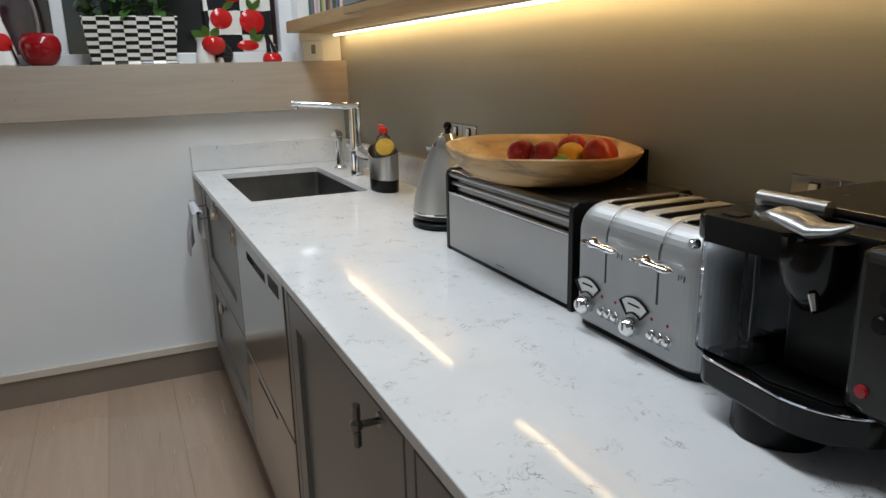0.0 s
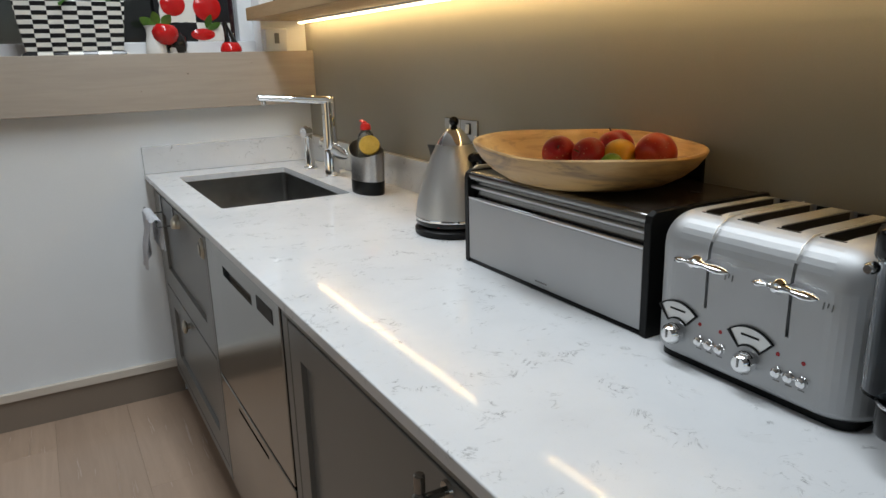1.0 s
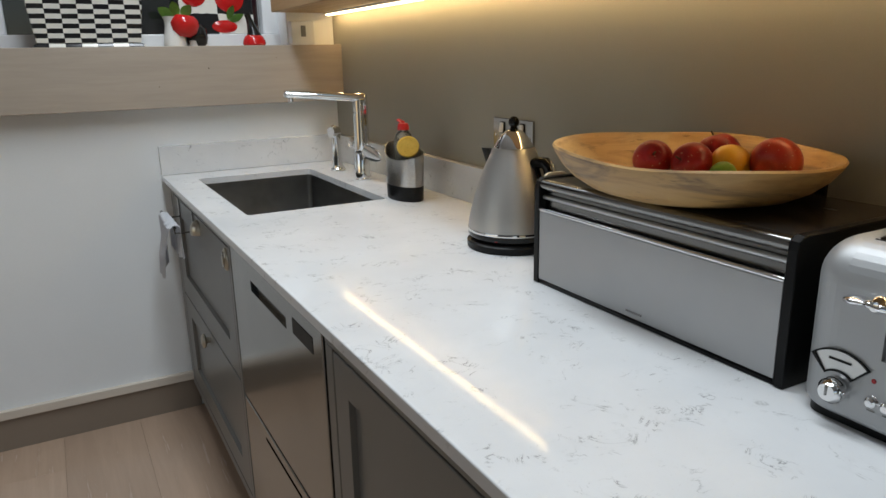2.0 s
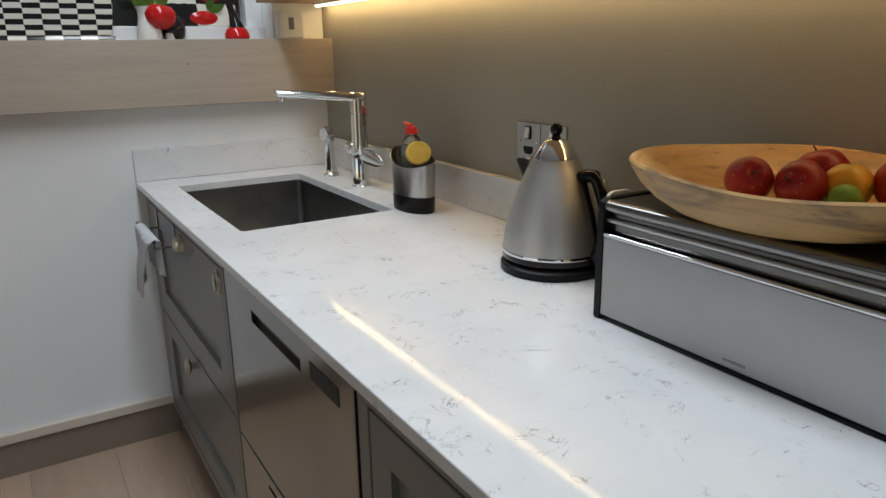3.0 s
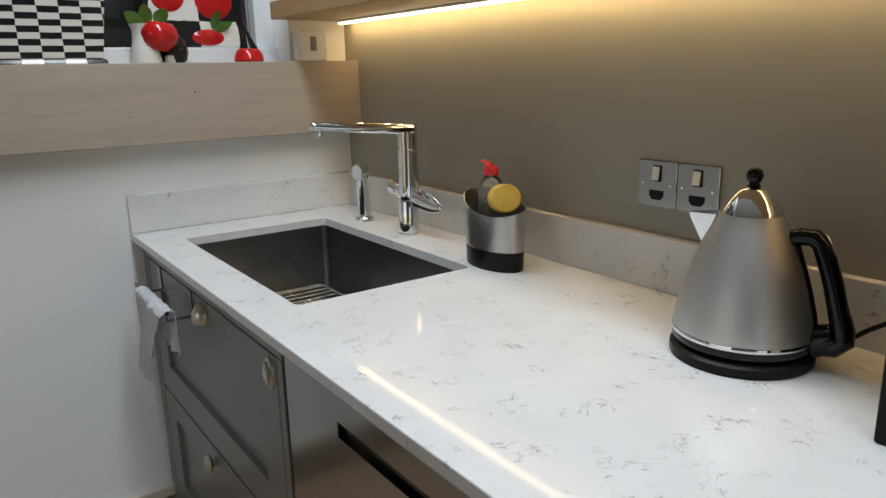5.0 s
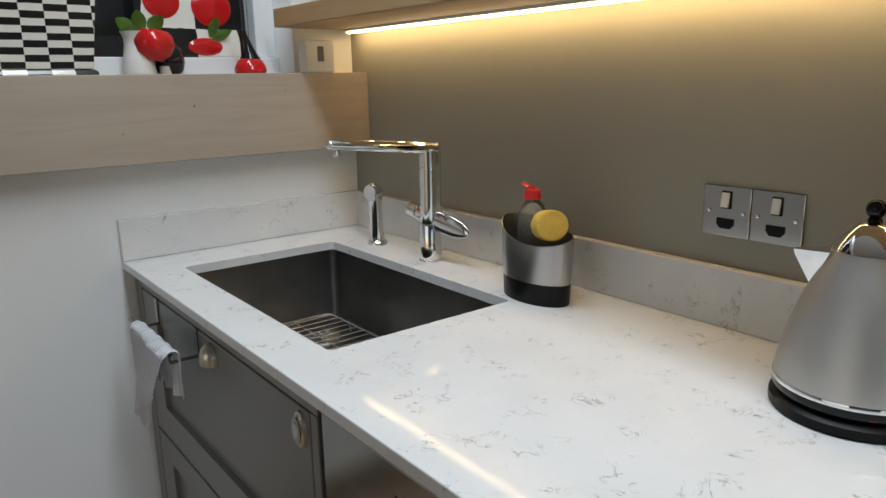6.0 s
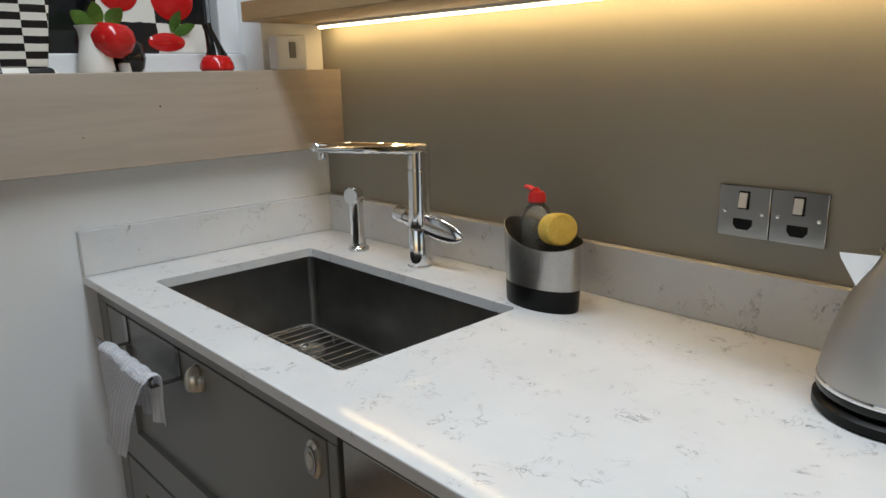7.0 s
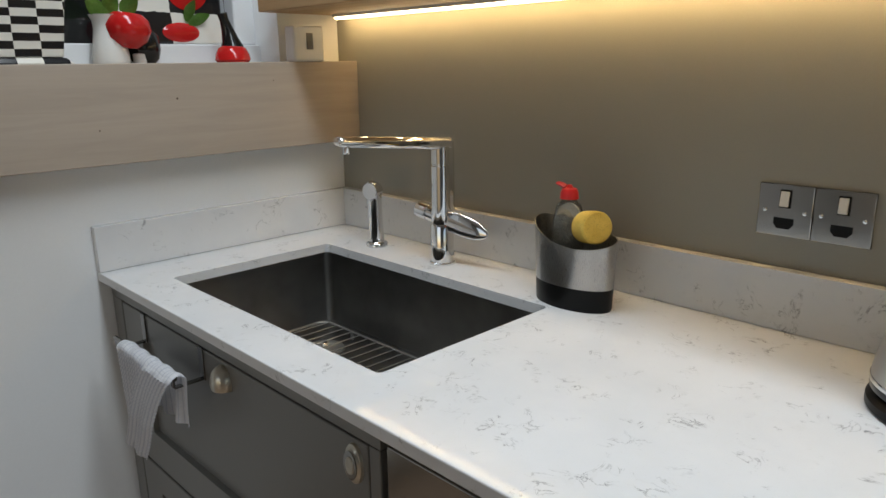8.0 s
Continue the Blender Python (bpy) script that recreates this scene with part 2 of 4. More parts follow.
TOASTER_PAINT = plain("silver_lacquer", (0.40, 0.405, 0.41), 0.5, 0.8, 0.03, 8, 900, 0.05, 0.03)
KETTLE_STEEL = plain("satin_kettle_steel", (0.52, 0.51, 0.49), 0.46, 1.0, 0.03, 7, 700, 0.05, 0.03)
CHROME = plain("chrome", (0.80, 0.80, 0.80), 0.06, 1.0, 0.02, 9, 200, 0.0, 0.02)
DARK_NICKEL = plain("dark_nickel", (0.30, 0.29, 0.27), 0.14, 1.0, 0.08, 40, 300, 0.05)
BRASS_NICKEL = plain("aged_nickel", (0.55, 0.52, 0.44), 0.32, 1.0, 0.1, 60, 300, 0.1)
BLACK = plain("black_plastic", (0.005, 0.005, 0.005), 0.36, 0, 0.15, 10, 500, 0.1, spec=0.18)
BLACK_GLOSS = plain("black_gloss_plastic", (0.004, 0.004, 0.004), 0.13, 0, 0.1, 10, 500, 0.0, 0.04, spec=0.3)
BLACK_TOP = plain("dark_bin_lacquer", (0.035, 0.031, 0.027), 0.24, 0.3, 0.1, 9, 400, 0.08)
WHITE_PLASTIC = plain("white_plastic", (0.72, 0.72, 0.70), 0.35, 0, 0.03, 8, 400, 0.05)
GREY_PLASTIC = plain("grey_plastic", (0.15, 0.15, 0.145), 0.35)
WHITE_GLAZE = plain("white_glaze", (0.76, 0.75, 0.72), 0.14, 0, 0.03, 12, 200, 0.03, 0.04)
RED_GLAZE = plain("red_glaze", (0.50, 0.012, 0.012), 0.12, 0, 0.12, 18, 200, 0.03, 0.04)
DARK_RED_GLAZE = plain("deep_red_glaze", (0.27, 0.006, 0.010), 0.12, 0, 0.12, 18, 200, 0.03, 0.04)
BLACK_GLAZE = plain("black_glaze", (0.01, 0.01, 0.01), 0.14, 0, 0.1, 12, 200, 0.03, 0.04)
GREEN_GLAZE = plain("green_glaze", (0.13, 0.27, 0.05), 0.18, 0, 0.3, 25, 200, 0.05, 0.04)
LEAF = plain("leaf_green", (0.045, 0.12, 0.02), 0.4, 0, 0.4, 30, 200, 0.2)
RED_PLASTIC = plain("red_plastic", (0.60, 0.02, 0.02), 0.3)
SPONGE = None
CHECK_SMALL = checks("painted_check_planter", (0.046, 0.4, 0.0146), (0.012, 0.012, 0.014), (0.72, 0.70, 0.64))
CHECK_LARGE = checks("painted_check_plate", (0.13, 0.4, 0.098), (0.74, 0.72, 0.66), (0.012, 0.012, 0.014), (0.862, 0.5, 0.235))
CURTAIN = plain("burgundy_cloth", (0.045, 0.004, 0.012), 0.85, 0, 0.2, 40, 600, 0.5)
OUTSIDE_DARK = plain("dark_backdrop", (0.012, 0.011, 0.011), 0.8, 0, 0.3, 3, 60, 0.4)
FRAME_WHITE = plain("white_window_paint", (0.74, 0.76, 0.78), 0.35, 0, 0.03, 5, 200, 0.1)
CLEAR = glass("window_glass")
SMOKE_TANK = glass("smoky_tank_plastic", (0.90, 0.92, 0.95), 0.03, 1.16)
LED = glow("led_strip", (1.0, 0.67, 0.29), LED_POWER)
BEAD = glow("led_diffuser", (1.0, 0.80, 0.50), BEAD_POWER)
RED_LAMP = plain("red_indicator", (0.35, 0.01, 0.015), 0.25)


def bowl_wood():
    n = Nodes("turned_pale_wood")
    g = n.noise(5, 5, 0.6, (1.2, 1.2, 9), 1.2)
    col = n.ramp(g, ((0.3, (0.46, 0.26, 0.085)), (0.5, (0.50, 0.30, 0.11)), (0.72, (0.34, 0.18, 0.06))))
    spalt = n.noise(4.2, 4, 0.65, (1, 1, 5), 1.6, (2.7, 5.2, 1.4))
    col = n.mix(n.ramp(spalt, ((0.52, 0.0), (0.66, 0.8))), col, (0.17, 0.10, 0.05))
    flecks = n.ramp(n.noise(34, 3, 0.6, (0.5, 0.5, 2.5), 0.8, (1.2, 6.6, 3.1)), ((0.64, 0.0), (0.70, 0.55)))
    col = n.mix(flecks, col, (0.13, 0.07, 0.03))
    n.put("Base Color", col)
    n.put("Roughness", n.ramp(g, ((0.2, 0.38), (0.8, 0.52))))
    n.bump(g, 0.2, 0.0006)
    return n.mat


def fruit(name, a, b, scale=9, rough=0.3):
    n = Nodes(name)
    blush = n.noise(scale, 3, 0.6, (1, 1, 0.35), 0.6)
    col = n.ramp(blush, ((0.38, a), (0.66, b)))
    dots = n.ramp(n.noise(260, 1, 0.3), ((0.70, 0.0), (0.76, 0.35)))
    n.put("Base Color", n.mix(dots, col, (0.6, 0.45, 0.25)))
    n.put("Roughness", rough)
    n.put("Specular IOR Level", 0.35)
    return n.mat


def sponge_mat():
    n = Nodes("yellow_sponge")
    v = n.add("ShaderNodeTexVoronoi", Scale=420.0)
    n.link(n.coords(), v.inputs["Vector"])
    holes = n.ramp(v.outputs["Distance"], ((0.05, 0.62), (0.4, 1.0)))
    n.put("Base Color", n.mix(1.0, n.ramp(n.noise(30, 3), ((0.3, (0.62, 0.40, 0.06)), (0.7, (0.74, 0.52, 0.11)))), holes, "MULTIPLY"))
    n.put("Roughness", 0.9)
    n.bump(holes, 0.8, 0.002)
    return n.mat


def towel_mat():
    """White cotton with thin grey-blue stripes and a woven waffle."""
    n = Nodes("checked_tea_towel")
    c = n.tree.nodes.new("ShaderNodeTexCoord")
    s = n.tree.nodes.new("ShaderNodeSeparateXYZ")
    n.link(c.outputs["UV"], s.inputs[0])
    fu = n.maths("FRACT", n.maths("MULTIPLY", s.outputs["X"], 20.0))
    fv = n.maths("FRACT", n.maths("MULTIPLY", s.outputs["Y"], 9.0))
    stripe = n.maths("MAXIMUM", n.maths("LESS_THAN", fu, 0.2), n.maths("MULTIPLY", n.maths("LESS_THAN", fv, 0.05), 0.3))
    n.put("Base Color", n.mix(n.maths("MULTIPLY", stripe, 0.3), (0.96, 0.97, 1.0), (0.34, 0.38, 0.50)))
    n.put("Roughness", 0.95)
    wu = n.maths("SINE", n.maths("MULTIPLY", s.outputs["X"], 94.2))
    wv = n.maths("SINE", n.maths("MULTIPLY", s.outputs["Y"], 400.0))
    n.bump(n.maths("ADD", wu, wv), 0.25, 0.001)
    return n.mat


BOWL_WOOD = bowl_wood()
APPLE = fruit("red_apple_skin", (0.24, 0.006, 0.006), (0.36, 0.02, 0.012))
APPLE_BLUSH = fruit("blushed_apple_skin", (0.34, 0.012, 0.008), (0.42, 0.07, 0.02))
LEMON = fruit("yellow_skin", (0.66, 0.30, 0.015), (0.56, 0.36, 0.03), 22, 0.36)
LIME = fruit("green_skin", (0.14, 0.27, 0.03), (0.24, 0.32, 0.04), 30, 0.4)
SPONGE = sponge_mat()
TOWEL = towel_mat()

# the room
EAST, NORTH, TOP, FACE = 1.127, 3.063, 0.895, 0.485
floor = structure("floor", box(-2.75, 1.32, -3.2, 3.26, -0.12, -0.014), GAP, "pale limed oak plank floor with wide boards", "floor")
structure("wall_east", box(EAST, EAST + 0.2, -3.2, 3.263, 0, 2.6), WALL_TAUPE, "taupe painted kitchen wall behind the worktop", "wall")
structure("wall_north", cut(box(-2.75, EAST, NORTH, NORTH + 0.2, 0, 2.6), box(-0.95, 0.95, NORTH - 0.1, NORTH + 0.3, 1.29, 2.3)), WALL_WHITE,
          "white painted end wall with a window above the oak ledge", "wall")
structure("wall_west", cut(box(-2.95, -2.75, -3.2, 3.263, 0, 2.6), box(-3.0, -2.7, 0.4, 2.8, 0.25, 2.25)), WALL_FAR, "unseen added wall, grey to dim the bounce, with a wide glazed opening", "wall")
# out of view; the opening is added to let the south fill lamp in
structure("wall_south", cut(box(-2.95, EAST + 0.2, -3.4, -3.2, 0, 2.6), box(-2.4, 0.2, -3.5, -3.1, 0.25, 2.25)), WALL_FAR, "unseen added wall, grey to dim the bounce, with an added opening for fill light", "wall")
structure("ceiling", cut(box(-2.95, EAST + 0.2, -3.4, 3.263, 2.6, 2.8), box(0.37, 0.63, 0.25, 2.9, 2.5, 2.9)), CEILING, "white ceiling with a long rooflight", "ceiling")
structure("baseboard", box(-2.75, FACE + 0.02, NORTH - 0.008, NORTH, 0, 0.116), SKIRT, "taupe grey painted baseboard along the end wall", "baseboard")
structure("trim", box(-2.75, FACE + 0.012, NORTH - 0.02, NORTH, 0.116, 0.148, 0.003), OAK_TRIM, "pale limed oak trim strip above the baseboard", "trim")
ledge = structure("window_ledge", join(box(-2.75, EAST, 2.984, NORTH, 1.128, 1.327, 0.002), box(-0.949, 0.949, NORTH, 3.15, 1.291, 1.327)), OAK_PALE,
          "deep bleached oak beam serving as window ledge", "ledge")

for x, z, r in ((0.645, 1.254, 0.0024), (0.48, 1.198, 0.0017), (0.88, 1.285, 0.0013), (-0.12, 1.21, 0.002), (-0.55, 1.27, 0.0017)):
    part("knot", moved(lathe([(0, 0.0006), (r * 0.7, 0.0005), (r, 0), (0, 0)], 12), pose(x, 2.984, z, 90, 0, 0)), KNOT, ledge, "small dark knot")

win = thing("window_1", pose(0, 3.2, 1.327), "white framed window with dark glass above the ledge", "window", "", "structure")
part("bottom_rail", box(-0.95, 0.95, -0.05, 0.04, -0.036, 0.043, 0.003), FRAME_WHITE, win)
part("top_rail", box(-0.95, 0.95, 0.0, 0.04, 0.9, 0.973, 0.003), FRAME_WHITE, win)
for name, a, b in (("side_post", 0.893, 0.95), ("mullion", 0.023, 0.065), ("side_post", -0.95, -0.893)):
    part(name, box(a, b, -0.03, 0.04, 0.0435, 0.8995, 0.004), FRAME_WHITE, win)
for a, b in ((0.0655, 0.8925), (-0.8925, 0.0225)):
    pane = part("pane", box(a, b, 0.012, 0.018, 0.0437, 0.8993), CLEAR, win)
    pane.visible_shadow = False
# added enclosure that shuts out the sky so the glass looks dark
structure("backdrop", join(box(-3, 3, 4.6, 4.7, -0.5, 3.2), box(-3, 3, 3.27, 4.6, -0.5, -0.4), box(-3, 3, 3.27, 4.6, 3.1, 3.2), box(-3.1, -3, 3.27, 4.7, -0.5, 3.2), box(3, 3.1, 3.27, 4.7, -0.5, 3.2)), OUTSIDE_DARK,
          "added near-black box that keeps the view outside the window dark", "backdrop")


def curtain(x0, x1, folds):
    bm = bmesh.new()
    n, rows = folds * 10, 8
    grid = [[bm.verts.new((x0 + (x1 - x0) * i / n, 0.02 * math.sin(2 * math.pi * folds * i / n) * (0.7 + 0.3 * math.sin(i * 0.37 + k)), 0.95 + 1.45 * k / rows)) for i in range(n + 1)] for k in range(rows + 1)]
    for k in range(rows):
        for i in range(n):
            bm.faces.new((grid[k][i], grid[k][i + 1], grid[k + 1][i + 1], grid[k + 1][i]))
    bmesh.ops.solidify(bm, geom=bm.faces[:], thickness=0.004)
    return bm


single("curtain", curtain(-0.85, 0.02, 9), CURTAIN, "dark burgundy curtain hanging in folds behind the window", "curtain", "window curtains", "", pose(0, 3.31, 0))
single("curtain", curtain(0.855, 1.02, 2), CURTAIN, "narrow dark burgundy curtain at the window's edge", "curtain", "window curtains", "", pose(0, 3.31, 0))
rod = thing("curtain_rod", pose(0, 3.31, 2.41), "dark curtain rod above the window", "curtain rod")
part("rod", tube([(-1.1, 0, 0), (1.2, 0, 0)], 0.012), BLACK, rod)
for x in (-1.0, 1.1):
    part("bracket", box(x - 0.01, x + 0.01, -0.047, 0.0, -0.02, 0.02), BLACK, rod)

# worktop, upstands and sink
slab = cut(box(0.461, EAST, -1.2, NORTH, 0.875, TOP, 0.002), prism(rounded(0.555, 0.945, 2.222, 2.898, 0.012), 0.8, 1.0))
for i in range(5):
    # shallow drainer grooves that fall towards the sink
    slab = cut(slab, moved(tube([(0, -0.40, 0), (0, 0.02, 0)], 0.006, 12), pose(0.61 + 0.07 * i, 2.222, TOP + 0.0052, -0.25, 0, 0)))
structure("worktop", slab, QUARTZ, "white quartz worktop with fine grey veins", "worktop")
structure("upstand", box(EAST - 0.02, EAST, -1.2, NORTH - 0.0205, TOP + 0.0005, 0.995, 0.0015), QUARTZ, "low white quartz upstand against the taupe wall", "upstand")
structure("upstand", box(0.461, EAST, NORTH - 0.02, NORTH, TOP + 0.0005, 0.995, 0.0015), QUARTZ, "short white quartz upstand on the end wall", "upstand")

sink = thing("sink", pose(0.75, 2.56, 0.69), "undermounted dark stainless steel sink bowl", "sink")
part("bowl", cut(prism(rounded(-0.205, 0.205, -0.348, 0.348, 0.02), 0, 0.1845), prism(rounded(-0.201, 0.201, -0.344, 0.344, 0.016), 0.004, 0.3)), SINK_STEEL, sink)
part("drain", lathe([(0, 0.006), (0.03, 0.0055), (0.036, 0.008), (0.046, 0.008), (0.048, 0.0042), (0, 0.0042)], 32), STEEL, sink).matrix_basis = pose(0.075, 0.2, 0)
part("plug_knob", lathe([(0, 0.0065), (0.007, 0.0065), (0.006, 0.016), (0.009, 0.02), (0, 0.024)], 16), CHROME, sink).matrix_basis = pose(0.075, 0.2, 0)
rack = thing("sink_rack", pose(0.75, 2.56, 0.714), "chrome wire rack on the floor of the sink", "sink rack")
rx, ry = 0.155, 0.305
loop = [(rx - 0.02, -ry, 0), (rx - 0.006, -ry + 0.006, 0), (rx, -ry + 0.02, 0), (rx, ry - 0.02, 0), (rx - 0.006, ry - 0.006, 0), (rx - 0.02, ry, 0), (-rx + 0.02, ry, 0), (-rx + 0.006, ry - 0.006, 0), (-rx, ry - 0.02, 0), (-rx, -ry + 0.02, 0),
        (-rx + 0.006, -ry + 0.006, 0), (-rx + 0.02, -ry, 0), (rx - 0.02, -ry, 0)]
part("frame_wire", tube(loop, 0.0024, 8), STEEL, rack)
for i in range(20):
    y = -ry + 0.0305 * (i + 0.5)
    part("wire", tube([(-rx, y, 0.0), (rx, y, 0.0)], 0.0013, 6), STEEL, rack)
for x in (-0.075, 0.055):
    part("cross_wire", tube([(x, -ry, -0.004), (x, ry, -0.004)], 0.0018, 6), STEEL, rack)
for x in (-rx, rx):
    for y in (-0.2, 0.2):
        part("foot", tube([(x, y, 0), (x, y, -0.0205)], 0.004, 8), GREY_PLASTIC, rack)


# base cabinets
def shaker(y0, y1, z0, z1, frame_w=0.08, recess=0.008, top_w=None, low_w=None):
    """A door in the plane x = 0 facing -x, with a recessed panel."""
    tw = top_w or frame_w
    bm = box(0, 0.02, y0, y1, z0, z1, 0.0028)
    return cut(bm, prism_x(y0 + frame_w, y1 - frame_w, z0 + (low_w or frame_w), z1 - tw, recess))


def prism_x(y0, y1, z0, z1, depth):
    b = box(-0.02, depth, y0, y1, z0, z1)
    for v in b.verts:
        if v.co.x > 0:
            v.co.y += 0.006 if v.co.y < (y0 + y1) / 2 else -0.006
            v.co.z += 0.009 if v.co.z < (z0 + z1) / 2 else -0.006
    return b


def oval_knob(parent, y, z, label="aged nickel oval knob"):
    k = part("knob", moved(lathe([(0, 0.026), (0.010, 0.025), (0.0165, 0.021), (0.018, 0.016), (0.014, 0.011), (0.007, 0.008), (0.007, 0.0), (0, 0)], 24), pose(0, y, z, 0, -90, 0) @ Matrix.Diagonal((1.35, 0.85, 1, 1))), BRASS_NICKEL, parent, label)
    return k


def cup_pull(parent, y, z):
    ball = lathe([(math.sin(radians(a)), -math.cos(radians(a))) if 0 < a < 180 else (0, -math.cos(radians(a))) for a in range(0, 181, 12)], 28)
    shell = moved(ball.copy(), Matrix.Diagonal((0.025, 0.0245, 0.031, 1)))
    shell = cut(shell, moved(ball.copy(), Matrix.Diagonal((0.0225, 0.022, 0.0285, 1))))
    shell = cut(shell, box(0.0, 0.1, -0.1, 0.1, -0.1, 0.1))
    shell = cut(shell, box(-0.1, 0.1, -0.1, 0.1, -0.1, -0.012))
    return part("cup_pull", moved(shell, pose(0, y, z)), BRASS_NICKEL, parent, "pale nickel cup pull")


def carcass(name, y0, y1, label, group="base cabinets"):
    u = thing(name, pose(FACE, 0, 0), label, "cabinet", group)
    part("body", box(0.022, EAST - FACE - 0.002, y0 + 0.001, y1 - 0.001, 0.1, 0.66), CABINET, u)
    # the toe recess shade is put into the plinth's colour
    part("plinth", box(0.045, 0.06, y0 + 0.001, y1 - 0.001, 0.0, 0.0995), GAP, u, "recessed plinth coloured near-black for its shade")
    part("top_rail", box(0, 0.02, y0 + 0.001, y1 - 0.001, 0.838, 0.8745, 0.001), CABINET, u)
    part("bottom_rail", box(0, 0.02, y0 + 0.001, y1 - 0.001, 0.1, 0.128, 0.001), CABINET, u)
    return u


unit = carcass("sink_cabinet", 2.135, 3.06, "grey painted sink cabinet with two wide panelled fronts")
part("back_shadow", box(0.024, 0.03, 2.166, 3.005, 0.66, 0.8375), GAP, unit)
part("stile", box(-0.001, 0.02, 2.1365, 2.159, 0.1285, 0.8375, 0.002), CABINET, unit)
part("stile", box(0, 0.02, 3.009, 3.059, 0.1285, 0.8375, 0.002), CABINET, unit)
up = part("drawer_front", shaker(2.163, 3.005, 0.478, 0.834, 0.085, 0.011, 0.055, 0.074), CABINET, unit)
cup_pull(up, 2.558, 0.797)
low = part("drawer_front", shaker(2.163, 3.005, 0.132, 0.472, 0.085, 0.011, 0.06, 0.066), CABINET, unit)
oval_knob(low, 2.585, 0.44)
part("lock", moved(lathe([(0, 0.011), (0.009, 0.011), (0.010, 0.009), (0.0165, 0.008), (0.019, 0.0045), (0.021, 0.004), (0.022, 0.0), (0, 0)], 28), pose(0, 2.192, 0.797, 0, -90, 0) @ Matrix.Diagonal((1.4, 0.85, 1, 1))), BRASS_NICKEL, up, "round nickel lock plate")

part("lock_ring", moved(lathe([(0.0105, 0.0096), (0.0165, 0.0096), (0.0165, 0.0075), (0.0105, 0.0075), (0.0105, 0.0096)], 28), pose(0, 2.192, 0.797, 0, -90, 0) @ Matrix.Diagonal((1.3, 0.85, 1, 1))), DARK_NICKEL, up, "dark nickel lock ring")

dish = thing("dishwasher", pose(FACE, 0, 0), "stainless steel double drawer dishwasher under the worktop", "dishwasher")
part("body", box(0.03, 0.6, 1.468, 2.124, 0.09, 0.86), GAP, dish)
# near-black here too, for the shade under the dishwasher
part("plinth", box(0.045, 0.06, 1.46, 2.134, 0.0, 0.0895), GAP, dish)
d_up = part("upper_drawer", cut(box(-0.002, 0.03, 1.468, 2.122, 0.46, 0.852, 0.002), box(-0.02, 0.02, 1.674, 1.94, 0.786, 0.811)), STEEL_APPLIANCE, dish)
part("handle_slot", box(0.006, 0.0195, 1.676, 1.938, 0.787, 0.810), BLACK_GLOSS, d_up, "dark recessed grip")
part("display", box(-0.003, -0.0005, 1.517, 1.631, 0.793, 0.824, 0.0005), GAP, d_up, "small dark glass display")
d_low = part("lower_drawer", cut(box(-0.002, 0.03, 1.468, 2.122, 0.105, 0.452, 0.002), box(-0.02, 0.02, 1.66, 1.93, 0.421, 0.431)), STEEL_APPLIANCE, dish)
part("handle_slot", box(0.006, 0.0195, 1.661, 1.929, 0.4215, 0.4305), BLACK_GLOSS, d_low)

for y0, y1, handle_y in ((0.748, 1.46, 0.838), (0.03, 0.747, 0.11), (-0.69, 0.029, -0.61), (-1.2, -0.691, -1.12)):
    u = carcass("base_cabinet", y0, y1, "grey painted base cabinet with a panelled door")
    part("stile", box(0, 0.02, y1 - 0.034, y1 - 0.001, 0.1285, 0.8375, 0.002), CABINET, u)
    part("back_shadow", box(0.024, 0.03, y0 + 0.004, y1 - 0.036, 0.66, 0.8375), GAP, u)
    d = part("door", shaker(y0 + 0.003, y1 - 0.037, 0.132, 0.834, 0.055, 0.010), CABINET, u)
    h = part("handle", tube([(-0.036, handle_y, 0.784), (-0.036, handle_y, 0.786), (-0.036, handle_y, 0.806), (-0.036, handle_y, 0.808), (-0.036, handle_y, 0.812), (-0.036, handle_y, 0.822), (-0.036, handle_y, 0.826), (-0.036, handle_y, 0.828), (-0.036, handle_y, 0.848), (-0.036, handle_y, 0.850)], [0.005, 0.0066, 0.0066, 0.005, 0.0088, 0.0088, 0.005, 0.0066, 0.0066, 0.005], 16), DARK_NICKEL, d, "dark nickel T-bar handle")
    part("stem", tube([(-0.036, handle_y, 0.817), (-0.004, handle_y, 0.817), (-0.0005, handle_y, 0.817)], [0.0052, 0.0052, 0.010], 14), DARK_NICKEL, d)
    part("rosette", moved(lathe([(0, 0.004), (0.011, 0.004), (0.013, 0.0), (0, 0)], 24), pose(0, handle_y, 0.817, 0, -90, 0)), DARK_NICKEL, d)

# wall cabinet, shelf and light strip
shelf = single("shelf", box(0.895, EAST - 0.001, 1.972, 3.055, 1.441, 1.487, 0.002), OAK_SHELF, "thick oiled oak wall shelf with an open end", "shelf")
upper = thing("wall_cabinet", pose(0.81, 0, 1.441), "blue grey wall cabinets with an oak underside", "cabinet")
part("base_board", box(0.0, EAST - 0.811, -1.2, 1.968, 0, 0.02, 0.0015), OAK_SHELF, upper, "oiled oak bottom board")
part("body", box(0.022, EAST - 0.811, -1.2, 1.968, 0.0205, 0.78), UPPER, upper)
for i in range(5):
    part("door", box(0.0, 0.02, 1.966 - 0.63 * (i + 1) + 0.002, 1.966 - 0.63 * i, 0.0215, 0.78, 0.002), UPPER, upper)
strip = thing("led_strip", pose(1.09, 0, 1.4375), "slim warm white light strip under the oak shelf", "light strip")
tilt = pose(0.002, 0, -0.0075, 0, -35, 0)
